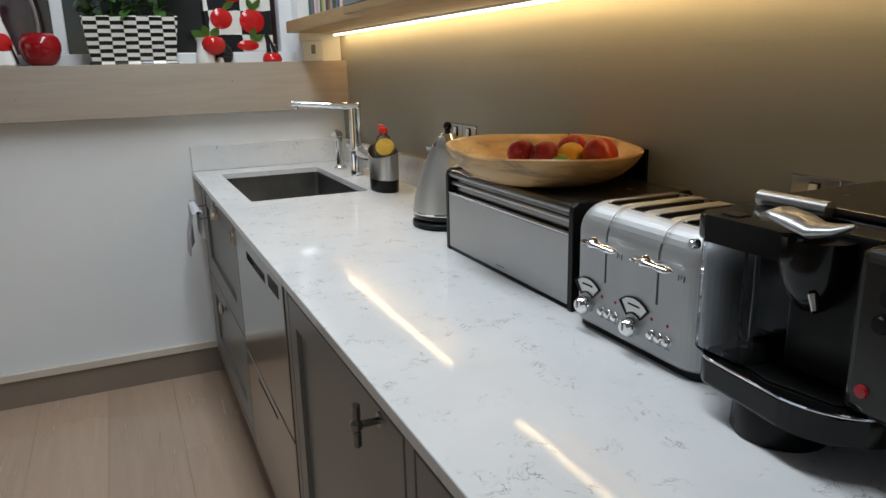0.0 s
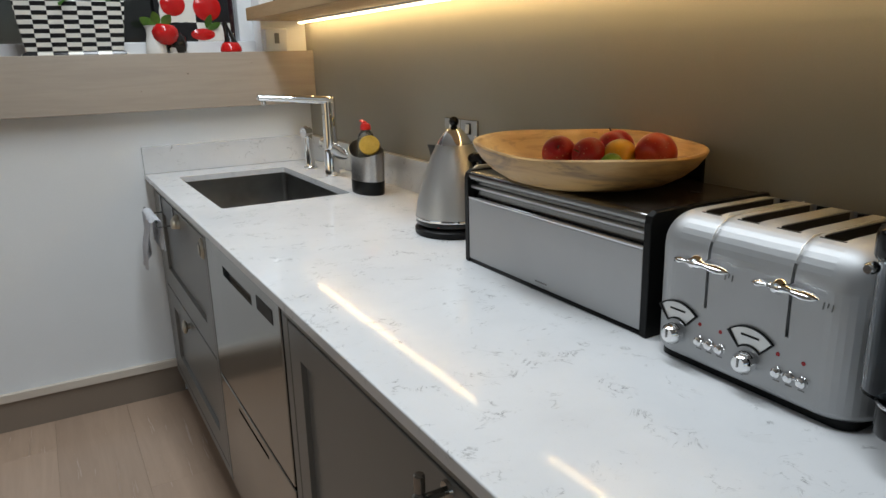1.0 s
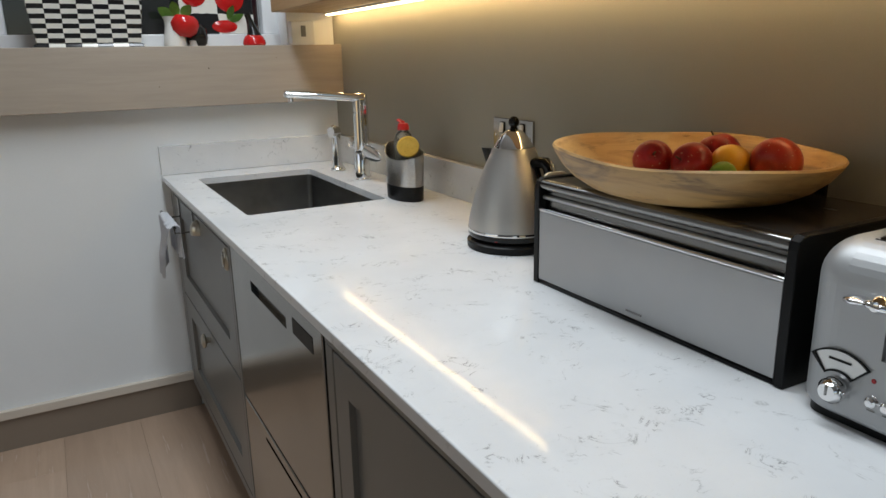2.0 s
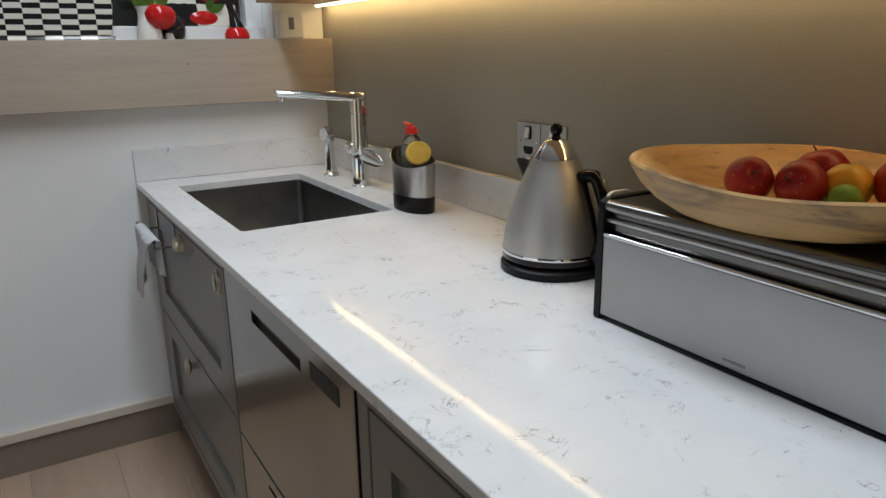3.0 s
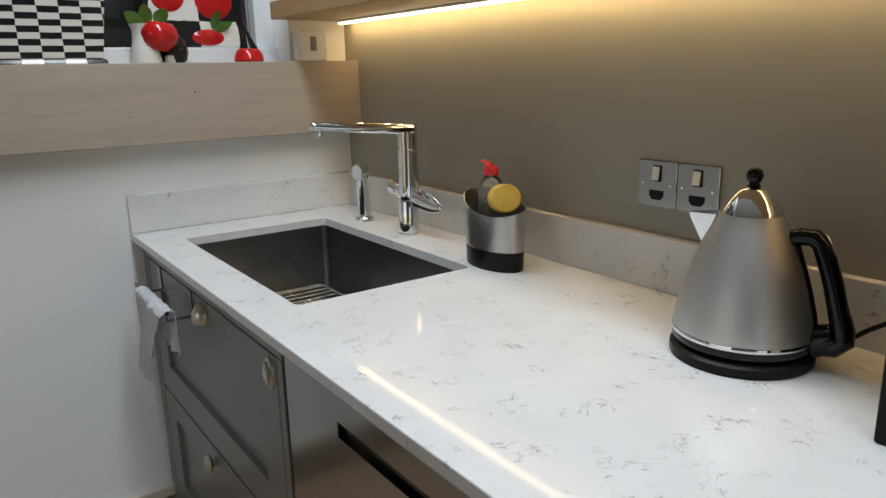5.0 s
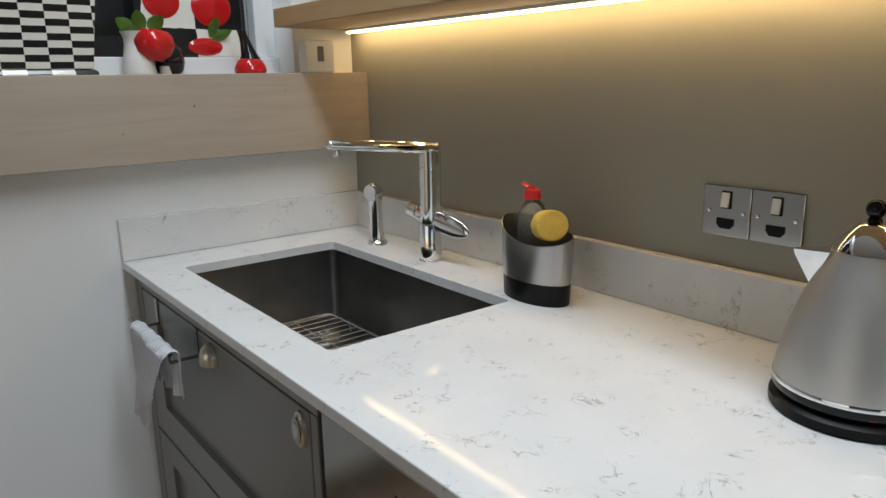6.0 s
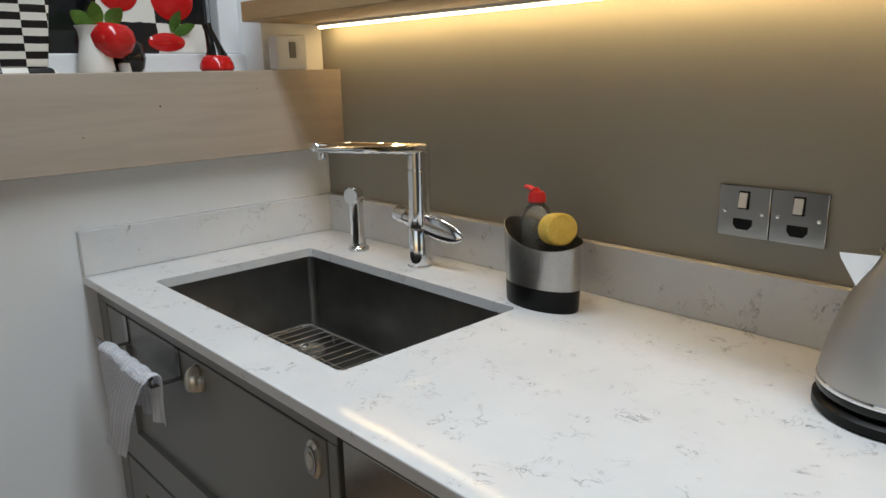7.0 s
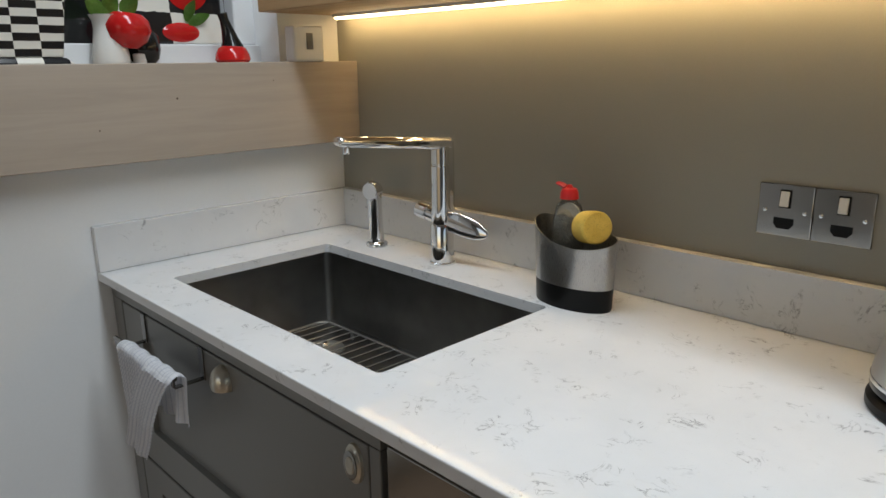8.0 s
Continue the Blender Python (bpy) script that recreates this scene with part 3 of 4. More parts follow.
part("led_tape", moved(box(-0.003, 0.003, -1.15, 3.014, -0.0003, 0.0003), tilt), LED, strip, "warm light tape turned towards the wall")
part("carrier", moved(box(-0.0034, 0.0034, -1.152, 3.016, 0.0005, 0.002), tilt), WHITE_PLASTIC, strip)
part("diffuser", tube([(-0.0045, -1.15, -0.0062), (-0.0045, 3.014, -0.0062)], 0.0022, 10), BEAD, strip, "glowing warm white diffuser edge")
part("channel", box(-0.0075, 0.0075, -1.155, 3.02, -0.0033, 0.0035), WHITE_PLASTIC, strip)

book_colours = [("dark green cloth", (0.03, 0.07, 0.03), 0.035, 0.2), ("teal blue", (0.05, 0.22, 0.36), 0.03, 0.17), ("bright red", (0.45, 0.03, 0.04), 0.014, 0.2), ("white", (0.7, 0.7, 0.7), 0.03, 0.22),
                ("pale pink", (0.62, 0.45, 0.5), 0.022, 0.2), ("white", (0.74, 0.74, 0.72), 0.026, 0.24), ("dark teal", (0.02, 0.12, 0.14), 0.018, 0.19), ("lime green", (0.35, 0.45, 0.08), 0.024, 0.21), ("cream", (0.6, 0.55, 0.42), 0.03, 0.23),
                ("navy", (0.02, 0.04, 0.12), 0.028, 0.2), ("orange", (0.5, 0.16, 0.03), 0.02, 0.18), ("grey", (0.3, 0.3, 0.3), 0.034, 0.24)]
PAPER = plain("book_paper", (0.66, 0.62, 0.53), 0.8)
y = 2.86
for i, (hue, c, thick, tall) in enumerate(book_colours * 2):
    if y - thick < 2.0:
        break
    cover = plain("book_cover_" + hue.replace(" ", "_"), c, 0.4)
    b = thing("book", pose(0.945, y - thick / 2, 1.487), f"upright book with a {hue} cover on the oak shelf", "book", "books on the shelf")
    part("cover", join(box(0, 0.15, thick / 2 - 0.002, thick / 2, 0, tall), box(0, 0.15, -thick / 2, -thick / 2 + 0.002, 0, tall), box(0, 0.003, -thick / 2 + 0.002, thick / 2 - 0.002, 0, tall)), cover, b)
    part("pages", box(0.0035, 0.146, -thick / 2 + 0.0025, thick / 2 - 0.0025, 0.003, tall - 0.003), PAPER, b)
    y -= thick + 0.002


# switched sockets
def socket(y, plate_w=0.083):
    s = thing("wall_socket", pose(EAST, y, 1.088), "brushed steel switched socket plate on the taupe wall", "socket", "socket plates")
    part("plate", box(-0.006, 0.0, -plate_w / 2, plate_w / 2, -0.0415, 0.0415, 0.0015), SOCKET_STEEL, s)
    sw = part("switch_frame", box(-0.0085, -0.0055, -0.0085, 0.0085, 0.004, 0.033, 0.001), BLACK, s)
    # white stands in for the ceiling's reflection in the silver rocker
    part("rocker", moved(box(-0.004, 0.0, -0.0065, 0.0065, -0.012, 0.012, 0.001), pose(-0.0085, 0, 0.0185, 0, 8, 0)), WHITE_PLASTIC, sw, "bright metal rocker coloured white for its reflection")
    part("outlet", prism_outlet(), BLACK, s, "black three pin outlet")
    for yy in (-0.03, 0.03):
        part("screw", moved(lathe([(0, 0.002), (0.003, 0.0015), (0.0034, 0), (0, 0)], 12), pose(-0.006, yy, -0.001, 0, -90, 0)), CHROME, s)
    return s


def prism_outlet():
    pts = [(-0.015, -0.012), (0.015, -0.012), (0.015, -0.022), (0.009, -0.029), (-0.009, -0.029), (-0.015, -0.022)]
    b = prism(pts, 0, 0.002)
    return moved(b, Matrix(((0, 0, -1, -0.0055), (1, 0, 0, 0), (0, 1, 0, 0), (0, 0, 0, 1))))


socket(1.901)
socket(1.817)
socket(0.684)
socket(0.6)
therm = thing("thermostat", pose(0.984, 3.022, 1.327), "small white sensor box with a grey display standing on the ledge", "thermostat")
part("case", box(-0.043, 0.043, -0.04, 0.0, 0.0, 0.083, 0.006, 3), WHITE_PLASTIC, therm)
part("display", box(-0.008, 0.010, -0.0415, -0.0395, 0.028, 0.066, 0.0006), GREY_PLASTIC, therm, "dark grey display")

# tap, hand spray, dish things
tap = thing("kitchen_tap", pose(1.017, 2.567, TOP), "polished chrome kitchen tap with a long flat spout", "tap")
part("base", lathe([(0, 0), (0.0275, 0), (0.0275, 0.004), (0.025, 0.006), (0.025, 0.085), (0.0225, 0.09), (0, 0.09)], 36), CHROME, tap)
column = join(lathe([(0, 0.09), (0.0225, 0.09), (0.0235, 0.1), (0.022, 0.13), (0.0215, 0.214), (0.020, 0.2155), (0.020, 0.2175), (0.0215, 0.219), (0.0215, 0.256), (0, 0.256)], 36),
              moved(prism(rounded(0.0, 0.0235, -0.0195, 0.0195, 0.006, 4), 0.091, 0.256), pose(0, 0, 0, 0, 0, -14)))
part("column", column, CHROME, tap)
arm = box(-0.236, 0.024, -0.0205, 0.0205, -0.014, 0.014)
for v in arm.verts:
    if v.co.x < 0:
        v.co.y *= 0.86
        v.co.z *= 0.72
bmesh.ops.bevel(arm, geom=arm.edges[:], offset=0.0098, segments=7, affect="EDGES", profile=0.5)
spout = part("spout", moved(arm, pose(0, 0, 0.262, 0, 4.4, -14)), CHROME, tap, "long flat chrome spout")
part("aerator", lathe([(0, 0), (0.007, 0), (0.0085, 0.003), (0.0085, 0.018), (0, 0.018)], 24), CHROME, spout).matrix_basis = pose(-0.207, 0.0515, 0.254)
part("filter_knob", tube([(0.0, 0.0, 0.103), (0.0, 0.034, 0.107), (0.0, 0.036, 0.1073), (0.0, 0.037, 0.1075), (0.002, 0.070, 0.111), (0.002, 0.072, 0.1115)], [0.0185, 0.0185, 0.0165, 0.019, 0.019, 0.0165], 24), CHROME, tap)
blade = lathe([(0, -1), (0.35, -0.94), (0.7, -0.72), (0.94, -0.34), (1, 0), (0.94, 0.34), (0.7, 0.72), (0.35, 0.94), (0, 1)], 32)
part("lever", moved(blade, Matrix.Translation((0.004, -0.055, 0.092)) @ pose(0, 0, 0, 0, 0, 14) @ pose(0, 0, 0, 13, 10, 0) @ Matrix.Diagonal((0.005, 0.066, 0.023, 1))), CHROME, tap, "broad chrome lever blade")

spray = thing("hand_spray", pose(1.016, 2.792, TOP), "small chrome pull-out hand spray beside the tap", "hand spray")
part("holder", lathe([(0, 0), (0.026, 0), (0.026, 0.007), (0.024, 0.010), (0.0185, 0.012), (0.0175, 0.024), (0, 0.024)], 28), CHROME, spray)
part("stem", tube([(0, 0, 0.02), (-0.002, 0.0, 0.07), (-0.003, 0, 0.115), (-0.003, 0, 0.145), (-0.002, 0, 0.152), (0, 0, 0.155)], [0.018, 0.0168, 0.0172, 0.0185, 0.0165, 0.009], 24), CHROME, spray)
part("head", tube([(0.008, 0.002, 0.137), (-0.012, -0.003, 0.136), (-0.021, -0.0055, 0.135), (-0.0225, -0.006, 0.135)], [0.0165, 0.0205, 0.0205, 0.0185], 24), CHROME, spray)

holder = thing("sponge_holder", pose(0.995, 2.205, TOP), "oval brushed steel sponge caddy with a black base", "caddy")
part("base", moved(lathe([(0, 0), (0.95, 0), (0.965, 0.003), (0.985, 0.041), (0, 0.041)], 64), Matrix.Diagonal((0.044, 0.08, 1, 1))), BLACK, holder, "black plastic base")


def caddy_cup():
    """An oval sheet steel cup: its rim swings up at both ends and dips at the front."""
    bm = bmesh.new()
    n, rows = 72, 8
    rings = []
    for k in range(rows + 1):
        ring = []
        for i in range(n):
            a = 2 * math.pi * i / n
            u, v = math.cos(a), math.sin(a)
            top = 0.122 + 0.0115 * (v + 0.6) ** 2 + 0.01 * u
            z = 0.0415 + (top - 0.0415) * k / rows
            flare = 0.985 + 0.06 * (z - 0.04) / 0.1
            ring.append(bm.verts.new((0.044 * u * flare, 0.08 * v * flare, z)))
        rings.append(ring)
    for a, b in zip(rings, rings[1:]):
        for i in range(n):
            bm.faces.new((a[i], a[(i + 1) % n], b[(i + 1) % n], b[i]))
    bmesh.ops.recalc_face_normals(bm, faces=bm.faces[:])
    bmesh.ops.solidify(bm, geom=bm.faces[:], thickness=0.0014)
    return bm


part("cup", caddy_cup(), STEEL_V, holder, "brushed steel cup with a curved rim")
BOTTLE = plain("clear_bottle_plastic", (0.72, 0.70, 0.62), 0.12, 0, 0.1, 12, 200, 0.0)
BOTTLE.node_tree.nodes["Principled BSDF"].inputs["Transmission Weight"].default_value = 0.92
soap = thing("soap_bottle", pose(1.006, 2.228, TOP + 0.0415), "clear washing-up liquid bottle with a red flip cap", "bottle")
part("bottle", lathe([(0, 0.0), (0.026, 0.0), (0.0285, 0.004), (0.0285, 0.095), (0.027, 0.115), (0.022, 0.134), (0.0145, 0.142), (0.0135, 0.146), (0, 0.146)], 32), BOTTLE, soap)
cap = part("cap", lathe([(0, 0.1465), (0.017, 0.1465), (0.016, 0.158), (0.013, 0.164), (0.006, 0.166), (0.004, 0.171), (0, 0.172)], 24), RED_PLASTIC, soap, "red flip cap")
part("flap", tube([(0.0, 0.008, 0.166), (-0.002, 0.015, 0.170), (-0.004, 0.022, 0.172), (-0.005, 0.025, 0.172)], [0.009, 0.009, 0.008, 0.005], 14, 0.45), RED_PLASTIC, cap)
sponge = single("sponge", moved(lathe([(0, -0.021), (0.031, -0.021), (0.0345, -0.018), (0.0352, 0.0), (0.0345, 0.018), (0.031, 0.021), (0, 0.021)], 36), Matrix.Diagonal((0.88, 0.82, 0.9, 1))), SPONGE, "round yellow sponge tucked into the steel caddy", "sponge",
                m=look((0.99, 2.168, 1.042), (0.55, 1.2, 1.22)))

# kettle
kettle = thing("kettle", pose(0.962, 1.621, TOP), "satin steel cone-shaped electric kettle on a black base", "kettle")
part("power_base", lathe([(0, 0), (0.092, 0), (0.096, 0.004), (0.096, 0.014), (0.09, 0.019), (0.082, 0.021), (0, 0.021)], 56), BLACK, kettle, "black round power base")
part("skirt", lathe([(0, 0.0215), (0.089, 0.0215), (0.0935, 0.028), (0.0935, 0.036), (0, 0.036)], 56), BLACK_GLOSS, kettle)
part("band", lathe([(0, 0.0362), (0.0942, 0.0362), (0.0946, 0.039), (0.0935, 0.042), (0, 0.042)], 56), CHROME, kettle)
body = [(0, 0.0422), (0.0928, 0.0422), (0.092, 0.052), (0.088, 0.075), (0.0805, 0.105), (0.071, 0.135), (0.0605, 0.162), (0.0505, 0.184), (0.0435, 0.198), (0.041, 0.2035), (0, 0.2035)]
part("body", lathe(body, 64), KETTLE_STEEL, kettle)
part("lid", lathe([(0, 0.2037), (0.0405, 0.2037), (0.0395, 0.207), (0.030, 0.222), (0.019, 0.2345), (0.0135, 0.238), (0, 0.2385)], 48), CHROME, kettle, "chrome lid")
part("knob", lathe([(0, 0.2387), (0.0085, 0.2387), (0.0075, 0.2425), (0.006, 0.2435), (0.0095, 0.247), (0.0112, 0.2535), (0.0095, 0.26), (0.005, 0.264), (0, 0.265)], 24), BLACK_GLOSS, kettle, "black ball knob")
hd = Vector((0.28, -0.96, 0))


def along(r, z):
    return (hd.x * r, hd.y * r, z)


grip = [along(0.048, 0.172), along(0.064, 0.178), along(0.08, 0.178), along(0.089, 0.17), along(0.097, 0.15), along(0.107, 0.12), along(0.115, 0.09), along(0.124, 0.06), along(0.125, 0.046), along(0.117, 0.038), along(0.088, 0.036)]
part("handle", tube(grip, [0.013, 0.0135, 0.014, 0.0145, 0.0145, 0.0145, 0.015, 0.017, 0.018, 0.0185, 0.02], 16, 0.85), BLACK_GLOSS, kettle, "angular black handle")
# black strip in place of the shading along the body's handle side
part("gauge_shade", tube([along(0.0895, 0.045), along(0.0855, 0.075), along(0.0775, 0.105), along(0.068, 0.135), along(0.056, 0.166)], [0.008, 0.007, 0.007, 0.007, 0.008], 14), BLACK_GLOSS, kettle, "black strip standing in for the shade behind the gauge")
part("handle_foot", tube([along(0.086, 0.034), along(0.1, 0.042), along(0.116, 0.05)], [0.02, 0.022, 0.018], 16), BLACK_GLOSS, kettle)
part("handle_inlay", tube([along(0.0935, 0.184), along(0.1005, 0.172), along(0.1085, 0.148), along(0.1145, 0.126)], [0.003, 0.0055, 0.0055, 0.003], 10, 0.5), CHROME, kettle)
part("gauge", box(-0.012, 0.012, -0.004, 0.004, 0.06, 0.15, 0.003), SMOKE_TANK, kettle, "clear water gauge").matrix_basis = Matrix.Translation(along(0.079, 0.0)) @ pose(0, 0, 0, 0, 0, 26.8) @ pose(0, 0, 0, -16, 0, 0) @ pose(0, 0.028, 0)
beak = bmesh.new()
side = Vector((-hd.y, hd.x, 0))
for r_, w_, z_ in ((-0.04, 0.022, 0.2), (-0.06, 0.010, 0.155), (-0.083, 0.0045, 0.1965), (-0.081, 0.004, 0.1895)):
    for sgn in (-1, 1):
        beak.verts.new(Vector(along(r_, z_)) + side * w_ * sgn)
made = bmesh.ops.convex_hull(beak, input=beak.verts[:])
bmesh.ops.delete(beak, geom=list({g for g in made["geom_interior"] + made["geom_unused"] if isinstance(g, bmesh.types.BMVert)}), context="VERTS")
part("spout", beak, CHROME, kettle, "short bright chrome spout")
part("lamp", box(-0.004, 0.004, -0.002, 0.002, 0.026, 0.033, 0.001), RED_LAMP, kettle).matrix_basis = Matrix.Translation((-0.075, -0.0515, 0)) @ pose(0, 0, 0, 0, 0, -55)

single("kettle_cable", tube([(1.03, 1.56, TOP + 0.008), (1.055, 1.53, TOP + 0.018), (1.07, 1.50, TOP + 0.045), (1.082, 1.47, TOP + 0.066), (1.092, 1.43, TOP + 0.07), (1.1, 1.38, TOP + 0.055), (1.1, 1.3, TOP + 0.02), (1.1, 1.2, TOP + 0.0045), (1.1, 0.95, TOP + 0.0045)], 0.0035, 10), BLACK, "thin black kettle cable looping behind the bread bin", "cable")

# bread bin with board and fruit bowl
bin_ = thing("bread_bin", pose(0.849, 0.903, TOP), "steel fall-front bread bin with black ends and a dark lid", "bread bin")
L = 0.49
end_profile = [(0.0, 0.003), (0.003, 0.0), (0.248, 0.0), (0.252, 0.004), (0.252, 0.176), (0.244, 0.184), (0.012, 0.184), (0.003, 0.178), (0.0, 0.168)]


def end_panel(y0, y1):
    return moved(prism(end_profile, y0, y1, 0.001, 1), Matrix(((1, 0, 0, 0), (0, 0, 1, 0), (0, 1, 0, 0), (0, 0, 0, 1))))


part("end_panel", end_panel(0.0, 0.013), BLACK, bin_, "black plastic end panel")
part("end_panel", end_panel(L - 0.013, L), BLACK, bin_, "black plastic end panel")
part("base", box(0.003, 0.25, 0.0135, L - 0.0135, 0.001, 0.008), BLACK, bin_)
part("back", box(0.246, 0.251, 0.0135, L - 0.0135, 0.0085, 0.17), BLACK_TOP, bin_)
part("top", box(0.012, 0.25, 0.0135, L - 0.0135, 0.172, 0.1815, 0.003, 3), BLACK_TOP, bin_, "dark glossy lid")
part("front_rail", tube([(0.0115, 0.0135, 0.172), (0.0115, L - 0.0135, 0.172)], 0.0095, 16), STEEL_DARK, bin_)
part("grip_groove", box(0.014, 0.02, 0.0135, L - 0.0135, 0.128, 0.164), STEEL_DARK, bin_, "dark steel finger groove")
part("grip_lip", tube([(0.011, 0.0135, 0.152), (0.011, L - 0.0135, 0.152)], 0.004, 12), STEEL, bin_)
part("door", box(0.001, 0.006, 0.0135, L - 0.0135, 0.009, 0.129, 0.0015), BIN_STEEL, bin_, "brushed steel drop-down door")
part("door_lip", tube([(0.004, 0.0135, 0.131), (0.004, L - 0.0135, 0.131)], 0.0034, 12), CHROME, bin_)
part("badge", box(0.0003, 0.0011, L / 2 - 0.016, L / 2 + 0.016, 0.017, 0.020), STEEL_DARK, bin_, "small grey maker's bar")

board = single("chopping_board", moved(prism(rounded(0.0, 0.05, 0.0, 0.188, 0.012, 6), -0.003, 0.003, 0.001), Matrix(((1, 0, 0, 0), (0, 0, 1, 0), (0, 1, 0, 0), (0, 0, 0, 1)))), plain("cream_board", (0.55, 0.47, 0.34), 0.5, 0, 0.08, 12, 200, 0.15),
               "thin cream chopping board standing between kettle and bread bin", "board", m=pose(0.872, 1.3985, TOP))

fruit_bowl = thing("fruit_bowl", pose(0.948, 1.158, TOP + 0.1818), "wide turned pale wood fruit bowl on the bread bin", "bowl")
outer = [(0, 0.0), (0.1, 0.0), (0.117, 0.002), (0.15, 0.011), (0.175, 0.025), (0.194, 0.042), (0.2065, 0.06), (0.2095, 0.0665), (0.2075, 0.0695), (0.201, 0.0685), (0.189, 0.056), (0.168, 0.039), (0.14, 0.026), (0.105, 0.018), (0, 0.014)]
warp = lathe(outer, 96)
for v in warp.verts:
    a = math.atan2(v.co.y, v.co.x)
    v.co.x *= 0.865
    v.co.y *= 1.015
    v.co.z += (0.02 * v.co.y - 0.002 + 0.0016 * math.sin(3 * a + 0.7) + 0.0011 * math.sin(5 * a)) * max(0.0, v.co.z) / 0.066
part("bowl", warp, BOWL_WOOD, fruit_bowl)


def apple(name, x, y, r, z, mat, label, category, tilt=(0, 0), squash=0.92):
    prof = []
    for i in range(19):
        a = math.pi * i / 18
        rr = r * math.sin(a) * (1 + 0.06 * math.cos(a))
        zz = -r * squash * math.cos(a)
        if i < 4:
            zz += r * 0.16 * (1 - i / 4) ** 2
        if i > 14:
            zz -= r * 0.28 * ((i - 14) / 4) ** 2
        prof.append((max(rr, 0.0) if 0 < i < 18 else 0, zz))
    f = thing(name, pose(x, y, z, tilt[0], tilt[1], random.uniform(0, 360)), label, category, "fruit in the bowl")
    part("flesh", lathe(prof, 32), mat, f)
    if name == "apple":
        part("stalk", tube([(0, 0, r * 0.6), (0.001, 0.001, r * 0.85), (0.003, 0.001, r * 1.05)], 0.0013, 6), plain("stalk", (0.08, 0.045, 0.02), 0.7), f)


apple("apple", 0.938, 1.215, 0.030, 1.1225, APPLE, "deep red apple in the wooden bowl", "apple", (60, 20))
apple("apple", 0.955, 1.156, 0.031, 1.122, APPLE, "deep red apple in the wooden bowl", "apple", (70, -30))
apple("apple", 1.036, 1.178, 0.034, 1.127, APPLE, "bright red apple behind the others", "apple", (20, 10))
apple("apple", 1.022, 1.066, 0.035, 1.128, APPLE_BLUSH, "red apple blushed with yellow in the wooden bowl", "apple", (75, 40))
apple("lemon", 0.991, 1.118, 0.028, 1.122, LEMON, "small bright yellow fruit between the apples", "fruit", (80, 10), 1.05)
apple("lime", 0.957, 1.101, 0.019, 1.112, LIME, "small knobbly green fruit between the apples", "fruit", (80, 10), 0.9)
single("black_tablet", box(-0.004, 0.003, -0.085, 0.085, 0, 0.138, 0.0015), BLACK_GLOSS, "thin black glossy tablet propped against the wall on the upstand", "tablet", m=pose(1.1235, 1.138, 0.9955))


# toaster
toaster = thing("toaster", pose(0.825, 0.586, TOP), "four-slot brushed silver toaster with chrome levers", "toaster")
TW, TD, TH = 0.294, 0.215, 0.2
hull = box(0, TD, 0, TW, 0.011, TH)
edges = [e for e in hull.edges if max(e.verts[0].co.z, e.verts[1].co.z) > 0.05]
bmesh.ops.bevel(hull, geom=edges, offset=0.047, segments=10, affect="EDGES", profile=0.5)
low = [e for e in hull.edges if max(e.verts[0].co.z, e.verts[1].co.z) < 0.012]
bmesh.ops.bevel(hull, geom=low, offset=0.009, segments=4, affect="EDGES", profile=0.5)
slots = [0.068, 0.12, 0.173, 0.226]
for s in slots:
    hull = cut(hull, prism(rounded(0.034, 0.176, s - 0.0135, s + 0.0135, 0.006, 3), 0.08, 0.3))
hull = cut(hull, box(-0.01, 0.006, 0.1958, 0.2002, 0.088, 0.172))
hull = cut(hull, box(-0.01, 0.006, 0.0848, 0.0892, 0.088, 0.172))
t_body = part("body", hull, TOASTER_PAINT, toaster)
for s in slots:
    part("slot_well", cut(box(0.0325, 0.1775, s - 0.0148, s + 0.0148, 0.078, 0.1985), box(0.034, 0.176, s - 0.0133, s + 0.0133, 0.0795, 0.3)), GAP, t_body, "dark toasting slot")
part("foot_skirt", prism(rounded(0.012, TD - 0.012, 0.012, TW - 0.012, 0.02), 0.0, 0.0108), BLACK, toaster, "black base")
for yy in (0.198, 0.087):
    part("track", box(0.0062, 0.008, yy - 0.002, yy + 0.002, 0.088, 0.171), BLACK, toaster)
    part("seam", tube([(0.0035, yy, 0.176), (0.012, yy, 0.19), (0.03, yy, 0.1996), (TD - 0.04, yy, 0.2003)], 0.0009, 6), STEEL, toaster)
    lev = [(-0.012, yy + 0.039, 0.1455), (-0.013, yy + 0.034, 0.146), (-0.015, yy + 0.024, 0.147), (-0.018, yy + 0.012, 0.1485), (-0.022, yy + 0.004, 0.151), (-0.022, yy - 0.004, 0.151), (-0.018, yy - 0.012, 0.1485), (-0.015, yy - 0.024, 0.147), (-0.013, yy - 0.034, 0.146), (-0.012, yy - 0.039, 0.1455)]
    le = part("lever", tube(lev, [0.003, 0.008, 0.0105, 0.007, 0.011, 0.011, 0.007, 0.0105, 0.008, 0.003], 16, 0.5), CHROME, toaster, "winged chrome lever")
    part("lever_boss", moved(lathe([(0, 0.012), (0.005, 0.010), (0.0085, 0.004), (0.009, 0), (0, 0)], 20), pose(-0.021, yy, 0.151, 0, -90, 0)), CHROME, le)
    part("lever_arm", tube([(-0.018, yy, 0.147), (0.007, yy, 0.147)], 0.004, 10), CHROME, le)
